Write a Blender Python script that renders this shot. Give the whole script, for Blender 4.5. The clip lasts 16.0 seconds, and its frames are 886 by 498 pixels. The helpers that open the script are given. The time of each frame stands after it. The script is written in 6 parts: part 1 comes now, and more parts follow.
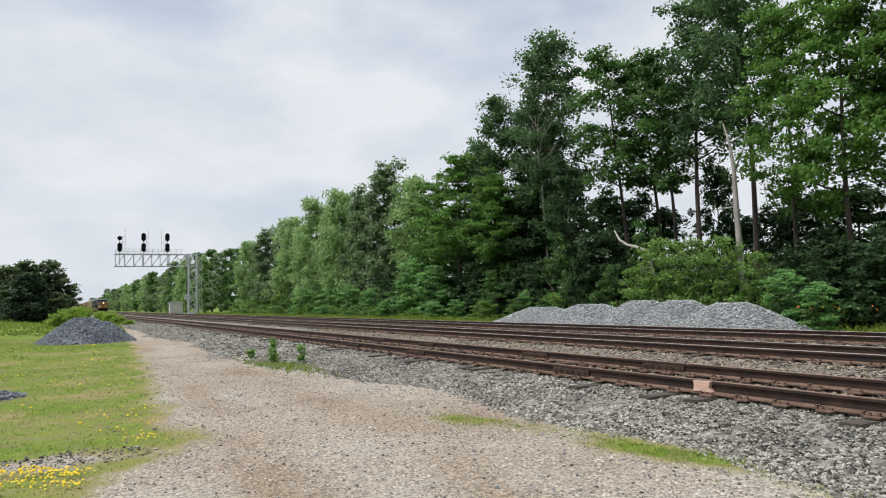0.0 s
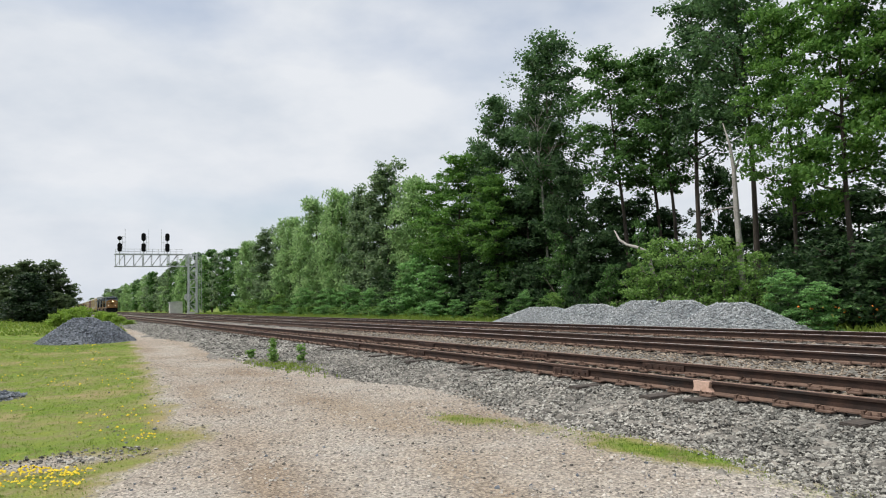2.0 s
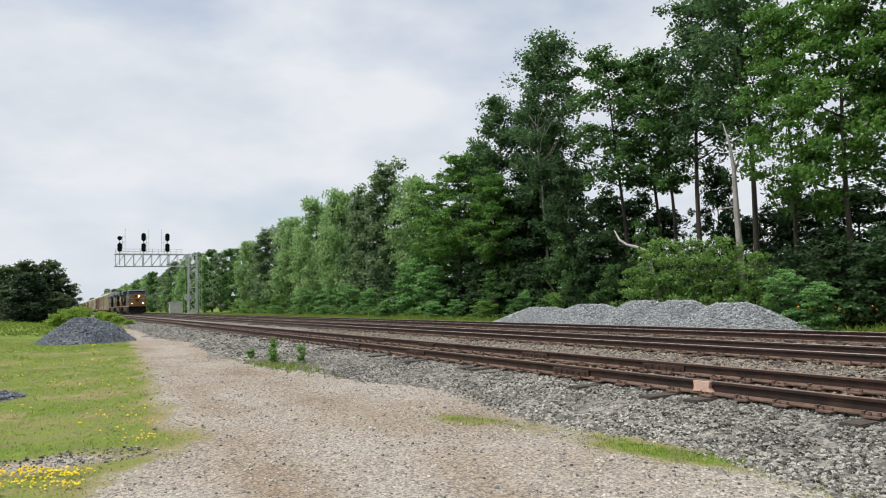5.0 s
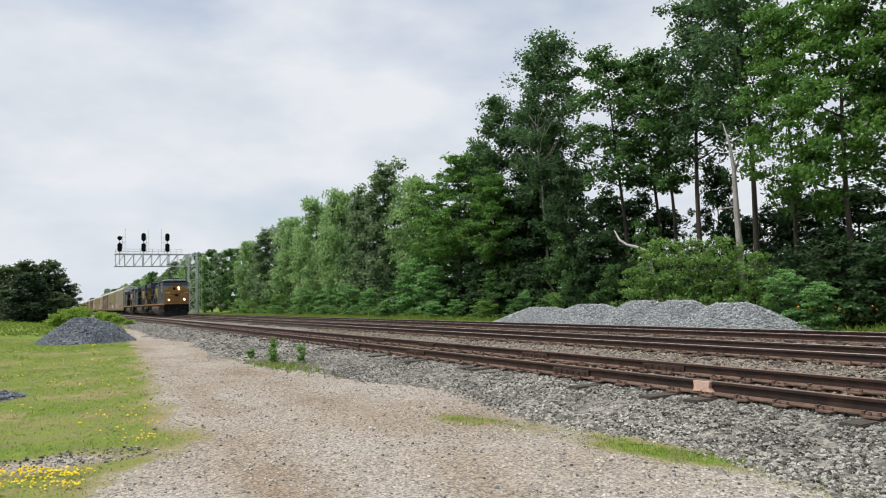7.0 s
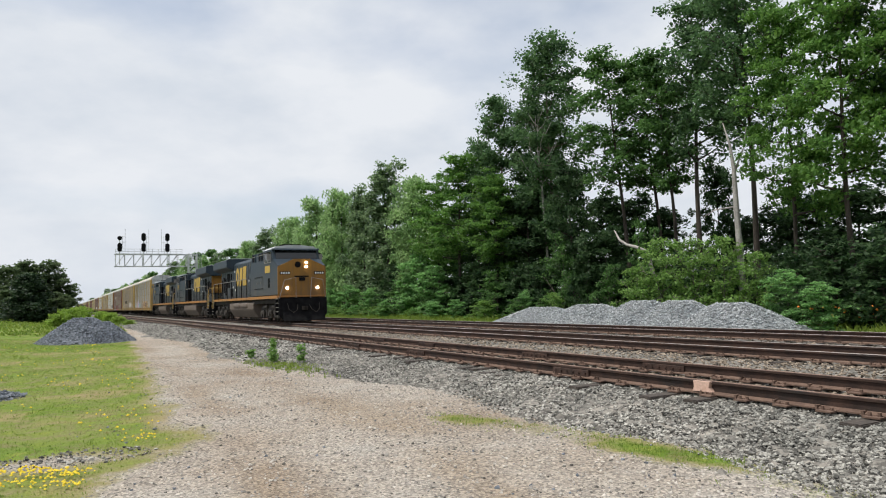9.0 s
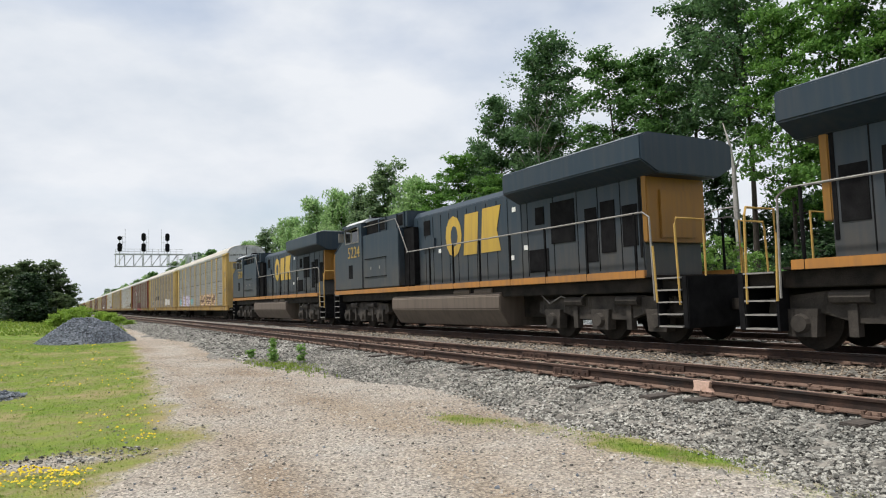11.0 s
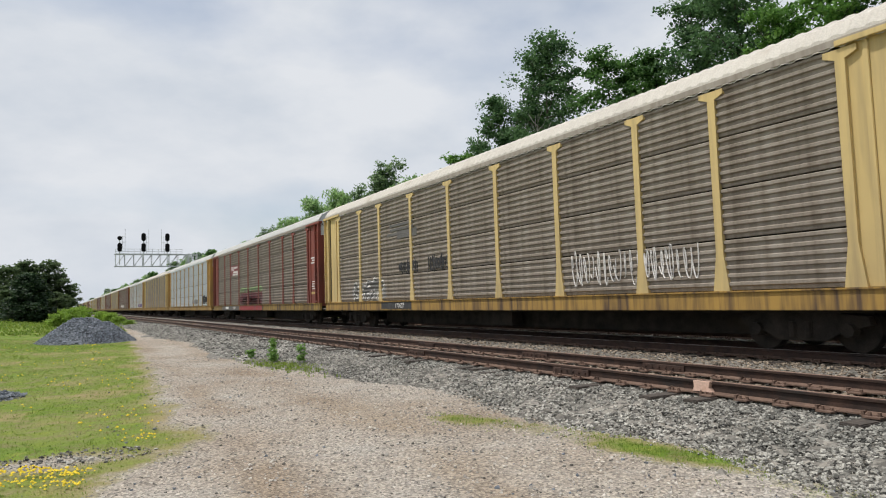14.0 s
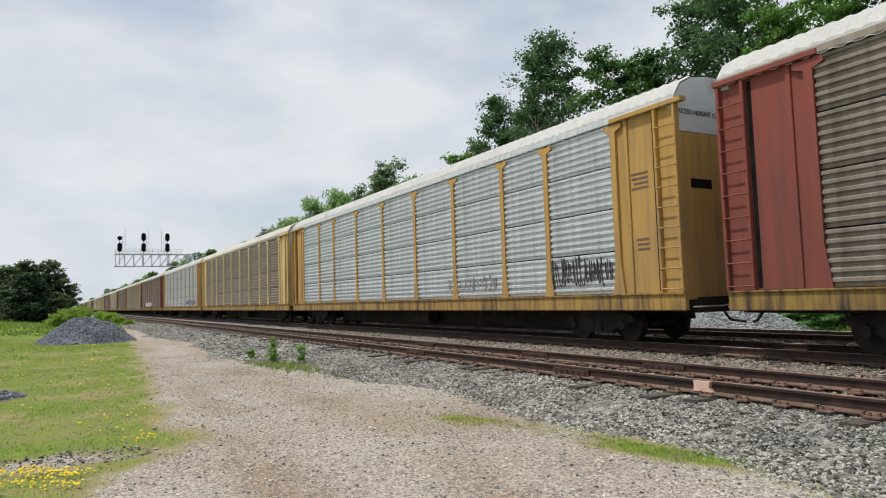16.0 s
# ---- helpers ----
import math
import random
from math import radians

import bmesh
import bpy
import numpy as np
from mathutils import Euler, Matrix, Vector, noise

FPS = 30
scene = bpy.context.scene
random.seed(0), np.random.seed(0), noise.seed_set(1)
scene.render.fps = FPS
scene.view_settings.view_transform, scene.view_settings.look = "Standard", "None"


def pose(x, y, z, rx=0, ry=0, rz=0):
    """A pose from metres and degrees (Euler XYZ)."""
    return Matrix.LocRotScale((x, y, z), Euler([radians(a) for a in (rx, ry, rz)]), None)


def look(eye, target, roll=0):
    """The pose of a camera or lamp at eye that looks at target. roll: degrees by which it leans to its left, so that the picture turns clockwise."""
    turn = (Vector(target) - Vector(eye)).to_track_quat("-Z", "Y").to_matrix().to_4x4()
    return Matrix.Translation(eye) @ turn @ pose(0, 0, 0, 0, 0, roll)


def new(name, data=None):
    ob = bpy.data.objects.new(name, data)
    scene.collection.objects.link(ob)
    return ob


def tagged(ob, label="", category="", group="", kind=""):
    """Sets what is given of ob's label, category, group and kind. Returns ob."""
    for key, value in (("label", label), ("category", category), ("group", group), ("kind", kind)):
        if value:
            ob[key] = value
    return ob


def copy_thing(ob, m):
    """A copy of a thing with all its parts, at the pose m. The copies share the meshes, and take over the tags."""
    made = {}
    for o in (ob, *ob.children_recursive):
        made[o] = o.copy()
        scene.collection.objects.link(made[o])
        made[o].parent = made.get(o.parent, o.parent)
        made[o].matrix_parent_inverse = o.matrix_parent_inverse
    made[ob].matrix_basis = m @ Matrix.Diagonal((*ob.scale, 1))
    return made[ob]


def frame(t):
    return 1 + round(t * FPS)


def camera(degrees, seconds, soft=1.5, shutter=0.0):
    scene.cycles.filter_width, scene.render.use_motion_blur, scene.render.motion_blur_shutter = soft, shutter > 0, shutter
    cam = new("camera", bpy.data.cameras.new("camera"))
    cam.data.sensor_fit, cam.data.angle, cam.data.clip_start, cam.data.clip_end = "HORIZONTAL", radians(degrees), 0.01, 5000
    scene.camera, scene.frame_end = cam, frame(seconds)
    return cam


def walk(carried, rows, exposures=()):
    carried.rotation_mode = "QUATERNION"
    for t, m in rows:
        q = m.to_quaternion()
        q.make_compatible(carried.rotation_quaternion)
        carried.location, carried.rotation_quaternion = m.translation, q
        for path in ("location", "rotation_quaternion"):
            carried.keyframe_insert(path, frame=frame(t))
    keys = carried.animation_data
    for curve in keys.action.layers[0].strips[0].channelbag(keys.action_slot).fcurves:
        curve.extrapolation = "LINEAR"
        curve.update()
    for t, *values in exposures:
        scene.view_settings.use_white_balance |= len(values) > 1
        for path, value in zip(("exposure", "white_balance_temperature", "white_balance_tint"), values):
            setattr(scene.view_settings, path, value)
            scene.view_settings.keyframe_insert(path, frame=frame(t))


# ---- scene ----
cam = camera(66.47, 16.0, soft=1.1)
EYE = (0.0, 0.0, 1.6)
AIM = (0.48959, 0.86889, 0.07322)
CAM_POSE = look(EYE, [EYE[i] + AIM[i] * 10 for i in range(3)], -1.76)
walk(cam, [(0.0, CAM_POSE), (16.0, CAM_POSE)], exposures=[(0.0, 0.15), (9.0, 0.17), (11.5, 0.24), (12.4, 0.22), (13.0, 0.05), (14.5, 0.06), (16.0, 0.08)])

# ---- world, sun ----
SUN_EL, SUN_AZ = 65.0, -76.0        # degrees; azimuth from +y towards +x


def build_world():
    w = bpy.data.worlds.new("hazy_sky")
    scene.world = w
    w.use_nodes = True
    nt = w.node_tree
    nt.nodes.clear()
    n = nt.nodes.new
    out, bg = n("ShaderNodeOutputWorld"), n("ShaderNodeBackground")
    sky = n("ShaderNodeTexSky")
    sky.sky_type, sky.sun_disc = "NISHITA", False
    sky.sun_elevation, sky.sun_rotation = radians(SUN_EL), radians(SUN_AZ)
    sky.air_density, sky.dust_density = 1.0, 2.0
    co, mp = n("ShaderNodeTexCoord"), n("ShaderNodeMapping")
    mp.inputs["Scale"].default_value = (1.0, 1.0, 2.1)
    mp.inputs["Location"].default_value = (3.1, 0.4, 0.2)
    big, fine = n("ShaderNodeTexNoise"), n("ShaderNodeTexNoise")
    big.inputs["Scale"].default_value, big.inputs["Detail"].default_value, big.inputs["Roughness"].default_value = 2.6, 7.0, 0.48
    fine.inputs["Scale"].default_value, fine.inputs["Detail"].default_value, fine.inputs["Roughness"].default_value = 3.6, 8.0, 0.55
    cover, shade = n("ShaderNodeValToRGB"), n("ShaderNodeValToRGB")
    cover.color_ramp.elements[0].position, cover.color_ramp.elements[1].position = 0.30, 0.50
    cover.color_ramp.elements[0].color = (0.5, 0.5, 0.5, 1)
    shade.color_ramp.elements[0].position, shade.color_ramp.elements[1].position = 0.38, 0.60
    shade.color_ramp.elements[0].color = (0.60, 0.645, 0.71, 1)
    shade.color_ramp.elements[1].color = (0.725, 0.75, 0.79, 1)
    dim, mix = n("ShaderNodeMix"), n("ShaderNodeMix")
    dim.data_type = mix.data_type = "RGBA"
    dim.blend_type = "MULTIPLY"
    dim.inputs["Factor"].default_value = 1.0
    dim.inputs["B"].default_value = (0.13, 0.13, 0.13, 1)
    k = nt.links.new
    k(co.outputs["Generated"], mp.inputs["Vector"])
    k(mp.outputs["Vector"], big.inputs["Vector"])
    k(mp.outputs["Vector"], fine.inputs["Vector"])
    k(big.outputs["Fac"], cover.inputs["Fac"])
    k(fine.outputs["Fac"], shade.inputs["Fac"])
    k(sky.outputs["Color"], dim.inputs["A"])
    k(cover.outputs["Color"], mix.inputs["Factor"])
    k(dim.outputs["Result"], mix.inputs["A"])
    k(shade.outputs["Color"], mix.inputs["B"])
    k(mix.outputs["Result"], bg.inputs["Color"])
    k(bg.outputs["Background"], out.inputs["Surface"])
    bg.inputs["Strength"].default_value = 1.0


build_world()
sun = new("sun", bpy.data.lights.new("sun", "SUN"))
sun.data.energy, sun.data.angle, sun.data.color = 3.3, radians(2.0), (1.0, 0.95, 0.87)
_el, _az = radians(SUN_EL), radians(SUN_AZ)
SUN_DIR = Vector((math.sin(_az) * math.cos(_el), math.cos(_az) * math.cos(_el), math.sin(_el)))
sun.matrix_basis = look(SUN_DIR * 50, (0, 0, 0))


# ---- materials ----
def nodes(name):
    m = bpy.data.materials.new(name)
    m.use_nodes = True
    nt = m.node_tree
    return m, nt, nt.nodes["Principled BSDF"], nt.nodes.new, nt.links.new


def ramp(n, stops):
    r = n("ShaderNodeValToRGB")
    e = r.color_ramp.elements
    while len(e) < len(stops):
        e.new(0.5)
    for el, (p, c) in zip(e, stops):
        el.position, el.color = p, (*c, 1)
    return r


def surface(name, c1, c2, scale=4.0, rough=0.8, metal=0.0, bump=0.3, fine=40.0, stretch=(1, 1, 1), spread=0.18, stain=None, stain_scale=1.0, stain_at=0.55, vary=0.0, spec=0.4, cells=0.0):
    """Two-scale procedural surface: c1/c2 patches, fine grain, an optional stain colour, variation from piece to piece."""
    m, nt, bs, n, k = nodes(name)
    co, mp = n("ShaderNodeTexCoord"), n("ShaderNodeMapping")
    mp.inputs["Scale"].default_value = stretch
    k(co.outputs["Object"], mp.inputs["Vector"])
    a, b = n("ShaderNodeTexNoise"), n("ShaderNodeTexNoise")
    a.inputs["Scale"].default_value, a.inputs["Detail"].default_value, a.inputs["Roughness"].default_value = scale, 6.0, 0.6
    b.inputs["Scale"].default_value, b.inputs["Detail"].default_value = fine, 4.0
    k(mp.outputs["Vector"], a.inputs["Vector"])
    k(mp.outputs["Vector"], b.inputs["Vector"])
    r = ramp(n, [(0.5 - spread, c1), (0.5 + spread, c2)])
    k(a.outputs["Fac"], r.inputs["Fac"])
    col = r.outputs["Color"]
    g = n("ShaderNodeMix")
    g.data_type, g.blend_type = "RGBA", "MULTIPLY"
    g.inputs["Factor"].default_value = 0.45
    gr = ramp(n, [(0.3, (0.62, 0.62, 0.62)), (0.7, (1.3, 1.3, 1.3))])
    k(b.outputs["Fac"], gr.inputs["Fac"])
    k(col, g.inputs["A"])
    k(gr.outputs["Color"], g.inputs["B"])
    col = g.outputs["Result"]
    if cells:
        vo, cm = n("ShaderNodeTexVoronoi"), n("ShaderNodeMix")
        vo.inputs["Scale"].default_value = cells
        k(co.outputs["Object"], vo.inputs["Vector"])
        cl = ramp(n, [(0.1, (0.35, 0.35, 0.35)), (0.5, (0.95, 0.95, 0.95)), (0.9, (1.7, 1.68, 1.65))])
        k(vo.outputs["Color"], cl.inputs["Fac"])
        cm.data_type, cm.blend_type = "RGBA", "MULTIPLY"
        cm.inputs["Factor"].default_value = 1.0
        k(col, cm.inputs["A"])
        k(cl.outputs["Color"], cm.inputs["B"])
        col = cm.outputs["Result"]
    if stain:
        s = n("ShaderNodeTexNoise")
        s.inputs["Scale"].default_value, s.inputs["Detail"].default_value = stain_scale, 8.0
        k(co.outputs["Object"], s.inputs["Vector"])
        sr = ramp(n, [(stain_at, (0, 0, 0)), (stain_at + 0.14, (1, 1, 1))])
        k(s.outputs["Fac"], sr.inputs["Fac"])
        x = n("ShaderNodeMix")
        x.data_type = "RGBA"
        k(sr.outputs["Color"], x.inputs["Factor"])
        k(col, x.inputs["A"])
        x.inputs["B"].default_value = (*stain, 1)
        col = x.outputs["Result"]
    if vary:
        oi, mr, hs = n("ShaderNodeNewGeometry"), n("ShaderNodeMapRange"), n("ShaderNodeHueSaturation")
        mr.inputs["To Min"].default_value, mr.inputs["To Max"].default_value = 1 - vary, 1 + vary
        k(oi.outputs["Random Per Island"], mr.inputs["Value"])
        k(mr.outputs["Result"], hs.inputs["Value"])
        k(col, hs.inputs["Color"])
        col = hs.outputs["Color"]
    k(col, bs.inputs["Base Color"])
    bs.inputs["Roughness"].default_value, bs.inputs["Metallic"].default_value = rough, metal
    bs.inputs["Specular IOR Level"].default_value = spec
    if bump:
        bp = n("ShaderNodeBump")
        bp.inputs["Strength"].default_value, bp.inputs["Distance"].default_value = bump, 0.02
        k(b.outputs["Fac"], bp.inputs["Height"])
        k(bp.outputs["Normal"], bs.inputs["Normal"])
    return m


def leafy(name, dark, light, translucent=0.5):
    m, nt, bs, n, k = nodes(name)
    geo = n("ShaderNodeNewGeometry")
    co, big = n("ShaderNodeTexCoord"), n("ShaderNodeTexNoise")
    big.inputs["Scale"].default_value, big.inputs["Detail"].default_value = 0.9, 3.0
    k(co.outputs["Object"], big.inputs["Vector"])
    add = n("ShaderNodeMath")
    add.operation = "MULTIPLY_ADD"
    k(geo.outputs["Random Per Island"], add.inputs[0])
    add.inputs[1].default_value = 0.5
    k(big.outputs["Fac"], add.inputs[2])
    r = ramp(n, [(0.45, dark), (1.0, light)])
    k(add.outputs[0], r.inputs["Fac"])
    k(r.outputs["Color"], bs.inputs["Base Color"])
    bs.inputs["Roughness"].default_value = 0.55
    bs.inputs["Specular IOR Level"].default_value = 0.35
    tr, mx = n("ShaderNodeBsdfTranslucent"), n("ShaderNodeMixShader")
    k(r.outputs["Color"], tr.inputs["Color"])
    mx.inputs["Fac"].default_value = translucent
    k(bs.outputs["BSDF"], mx.inputs[1])
    k(tr.outputs["BSDF"], mx.inputs[2])
    k(mx.outputs["Shader"], nt.nodes["Material Output"].inputs["Surface"])
    return m


def glow(name, colour, strength):
    m, nt, bs, n, k = nodes(name)
    bs.inputs["Base Color"].default_value = (0.8, 0.8, 0.75, 1)
    bs.inputs["Emission Color"].default_value = (*colour, 1)
    bs.inputs["Emission Strength"].default_value = strength
    return m


def ground_material():
    """Dirt and fine gravel, with turf where the cover attribute says that turf grows."""
    m, nt, bs, n, k = nodes("dirt_and_turf")
    co = n("ShaderNodeTexCoord")

    def noise_node(scale, detail=6.0, rough=0.6):
        t = n("ShaderNodeTexNoise")
        t.inputs["Scale"].default_value, t.inputs["Detail"].default_value, t.inputs["Roughness"].default_value = scale, detail, rough
        k(co.outputs["Object"], t.inputs["Vector"])
        return t

    def mixed(fac, a, b, kind="MIX"):
        x = n("ShaderNodeMix")
        x.data_type, x.blend_type = "RGBA", kind
        if isinstance(fac, float):
            x.inputs["Factor"].default_value = fac
        else:
            k(fac, x.inputs["Factor"])
        k(a, x.inputs["A"])
        k(b, x.inputs["B"])
        return x.outputs["Result"]

    broad, mid, grain = noise_node(0.45), noise_node(3.0), noise_node(38.0, 3.0)
    dirt = ramp(n, [(0.32, (0.295, 0.243, 0.194)), (0.5, (0.355, 0.313, 0.266)), (0.68, (0.395, 0.367, 0.331))])
    k(broad.outputs["Fac"], dirt.inputs["Fac"])
    grit = ramp(n, [(0.30, (0.42, 0.41, 0.42)), (0.46, (0.86, 0.86, 0.86)), (0.6, (1.0, 1.0, 1.0)), (0.74, (1.45, 1.44, 1.40))])
    k(grain.outputs["Fac"], grit.inputs["Fac"])
    cells = n("ShaderNodeTexVoronoi")
    cells.inputs["Scale"].default_value = 40.0
    k(co.outputs["Object"], cells.inputs["Vector"])
    cr = ramp(n, [(0.1, (0.42, 0.415, 0.41)), (0.5, (1.03, 1.03, 1.03)), (0.9, (1.6, 1.58, 1.53))])
    k(cells.outputs["Color"], cr.inputs["Fac"])
    wt = n("ShaderNodeAttribute")
    wt.attribute_name = "worn"
    worn = ramp(n, [(0.0, (1.04, 1.05, 1.06)), (1.0, (0.88, 0.82, 0.75))])
    wadd = n("ShaderNodeMath")
    wadd.operation = "MULTIPLY_ADD"
    k(mid.outputs["Fac"], wadd.inputs[0])
    wadd.inputs[1].default_value = 0.5
    k(wt.outputs["Fac"], wadd.inputs[2])
    wsub = n("ShaderNodeMath")
    wsub.operation = "SUBTRACT"
    k(wadd.outputs[0], wsub.inputs[0])
    wsub.inputs[1].default_value = 0.25
    k(wsub.outputs[0], worn.inputs["Fac"])
    dirt2 = mixed(1.0, dirt.outputs["Color"], worn.outputs["Color"], "MULTIPLY")
    base = mixed(0.85, dirt2, grit.outputs["Color"], "MULTIPLY")
    base = mixed(0.8, base, cr.outputs["Color"], "MULTIPLY")
    turf = ramp(n, [(0.34, (0.075, 0.14, 0.018)), (0.5, (0.14, 0.225, 0.03)), (0.66, (0.22, 0.26, 0.05))])
    k(mid.outputs["Fac"], turf.inputs["Fac"])
    turf2 = mixed(0.6, turf.outputs["Color"], grit.outputs["Color"], "MULTIPLY")
    parched = ramp(n, [(0.53, (0, 0, 0)), (0.64, (0.8, 0.8, 0.8))])
    patch = noise_node(0.55, 6.0)
    k(patch.outputs["Fac"], parched.inputs["Fac"])
    straw = ramp(n, [(0.3, (0.235, 0.185, 0.095)), (0.7, (0.36, 0.295, 0.16))])
    k(grain.outputs["Fac"], straw.inputs["Fac"])
    turf2 = mixed(parched.outputs["Color"], turf2, straw.outputs["Color"])
    at = n("ShaderNodeAttribute")
    at.attribute_name = "cover"
    ad, sub = n("ShaderNodeMath"), n("ShaderNodeMath")
    ad.operation, sub.operation = "ADD", "SUBTRACT"
    k(at.outputs["Fac"], ad.inputs[0])
    k(mid.outputs["Fac"], ad.inputs[1])
    k(ad.outputs[0], sub.inputs[0])
    sub.inputs[1].default_value = 0.5
    th = ramp(n, [(0.30, (0, 0, 0)), (0.70, (1, 1, 1))])
    k(sub.outputs[0], th.inputs["Fac"])
    rim = ramp(n, [(0.30, (0, 0, 0)), (0.5, (0.8, 0.8, 0.8)), (0.72, (0.55, 0.55, 0.55)), (0.95, (0, 0, 0))])
    k(sub.outputs[0], rim.inputs["Fac"])
    turf2 = mixed(rim.outputs["Color"], turf2, straw.outputs["Color"])
    k(mixed(th.outputs["Color"], base, turf2), bs.inputs["Base Color"])
    bs.inputs["Roughness"].default_value, bs.inputs["Specular IOR Level"].default_value = 0.95, 0.15
    bp = n("ShaderNodeBump")
    bp.inputs["Strength"].default_value, bp.inputs["Distance"].default_value = 1.0, 0.03
    k(grain.outputs["Fac"], bp.inputs["Height"])
    k(bp.outputs["Normal"], bs.inputs["Normal"])
    return m


GROUND = ground_material()
BALLAST = surface("ballast_bed", (0.12, 0.115, 0.103), (0.215, 0.20, 0.178), 1.2, 0.95, bump=1.0, fine=24, cells=14.0)
STONE = surface("crushed_stone", (0.155, 0.153, 0.138), (0.30, 0.29, 0.262), 0.6, 0.9, bump=0.3, vary=0.9)
STONE_RUSTY = surface("rust_dusted_stone", (0.165, 0.132, 0.10), (0.30, 0.25, 0.195), 0.6, 0.9, bump=0.3, vary=0.8)
STONE_BLUE = surface("blue_grey_stone", (0.26, 0.285, 0.30), (0.38, 0.40, 0.41), 0.7, 0.9, bump=0.3, vary=0.45)
STONE_DARK = surface("dark_blue_stone", (0.11, 0.125, 0.15), (0.21, 0.23, 0.26), 0.7, 0.9, bump=0.3, vary=0.55)
PEBBLE = surface("road_pebbles", (0.22, 0.205, 0.185), (0.42, 0.39, 0.35), 0.8, 0.95, bump=0.2, vary=0.8)
RUST = surface("rusty_rail", (0.027, 0.018, 0.015), (0.072, 0.040, 0.029), 5.0, 0.75, 0.2, fine=60, stain=(0.028, 0.022, 0.02), stain_scale=2.0)
# worn steel; its shine is put into a pale, barely metallic colour
HEAD = surface("worn_rail_head", (0.40, 0.36, 0.35), (0.52, 0.48, 0.46), 4.0, 0.5, 0.25, bump=0.05)
HEAD_RUST = surface("brown_rail_head", (0.20, 0.13, 0.10), (0.30, 0.20, 0.16), 4.0, 0.6, 0.4, bump=0.05)
RUST_PALE = surface("dusty_rail_base", (0.095, 0.058, 0.043), (0.185, 0.122, 0.092), 6.0, 0.85, 0.0, fine=50, stain=(0.07, 0.045, 0.035), stain_scale=3.0)
TIE = surface("weathered_timber", (0.045, 0.039, 0.035), (0.12, 0.10, 0.085), 3.0, 0.9, fine=30, stretch=(0.5, 6, 6), vary=0.3)
BARK = surface("grey_bark", (0.10, 0.085, 0.07), (0.19, 0.17, 0.145), 6.0, 0.95, bump=0.8, stretch=(1, 1, 0.3))
BARK_DARK = surface("dark_bark", (0.035, 0.028, 0.023), (0.085, 0.070, 0.058), 6.0, 0.95, bump=0.8, stretch=(1, 1, 0.3))
BARK_PALE = surface("pale_bark", (0.22, 0.21, 0.195), (0.42, 0.40, 0.375), 5.0, 0.9, bump=0.5, stretch=(1, 1, 0.4))
LEAF = leafy("leaf_mid_green", (0.041, 0.105, 0.030), (0.137, 0.275, 0.075))
LEAF_DARK = leafy("leaf_dark_green", (0.040, 0.092, 0.041), (0.127, 0.235, 0.092))
# darker leaf copy: the wood's deep shade is put into its colour
LEAF_SHADED = leafy("leaf_deep_green", (0.023, 0.057, 0.025), (0.078, 0.145, 0.055))
LEAF_BRIGHT = leafy("leaf_bright_green", (0.059, 0.155, 0.032), (0.182, 0.345, 0.075))
LEAF_LIGHT = leafy("leaf_fresh_green", (0.105, 0.213, 0.048), (0.266, 0.439, 0.112))
LEAF_SUMAC = leafy("leaf_compound_green", (0.103, 0.242, 0.077), (0.269, 0.497, 0.170))
LEAF_WILLOW = leafy("leaf_willow_green", (0.189, 0.325, 0.128), (0.402, 0.571, 0.246))
LEAF_GREY = leafy("leaf_grey_green", (0.112, 0.185, 0.096), (0.255, 0.358, 0.180))
LEAF_FAR = leafy("leaf_hazy_green", (0.055, 0.092, 0.045), (0.15, 0.21, 0.09))
LEAF_RANK = leafy("rank_grass_green", (0.17, 0.29, 0.04), (0.33, 0.47, 0.08))
GRASS = leafy("grass_blades", (0.13, 0.215, 0.03), (0.25, 0.33, 0.06), 0.5)
GRASS_DRY = leafy("dry_grass_blades", (0.25, 0.225, 0.09), (0.40, 0.35, 0.165), 0.3)
YELLOW_FLOWER = surface("yellow_petals", (0.72, 0.52, 0.02), (0.85, 0.66, 0.05), 9, 0.7, bump=0)
ORANGE_FLOWER = surface("orange_petals", (0.75, 0.20, 0.03), (0.85, 0.30, 0.05), 9, 0.7, bump=0)
STEEL = surface("galvanised_steel", (0.42, 0.44, 0.46), (0.55, 0.57, 0.58), 2.0, 0.6, 0.3, bump=0.05)
BLACK = surface("matt_black_paint", (0.006, 0.006, 0.007), (0.016, 0.016, 0.017), 3.0, 0.85, bump=0.05, spec=0.06)
GRIME = surface("greasy_iron", (0.012, 0.011, 0.010), (0.038, 0.032, 0.027), 2.5, 0.85, 0.1, bump=0.3, spec=0.2, stain=(0.035, 0.028, 0.022), stain_scale=1.6)
TRUCK = surface("dusty_cast_steel", (0.018, 0.016, 0.014), (0.07, 0.060, 0.051), 2.0, 0.85, 0.05, bump=0.3)
BOXGREY = surface("grey_sheet_metal", (0.46, 0.46, 0.44), (0.58, 0.58, 0.56), 1.5, 0.6, bump=0.05)


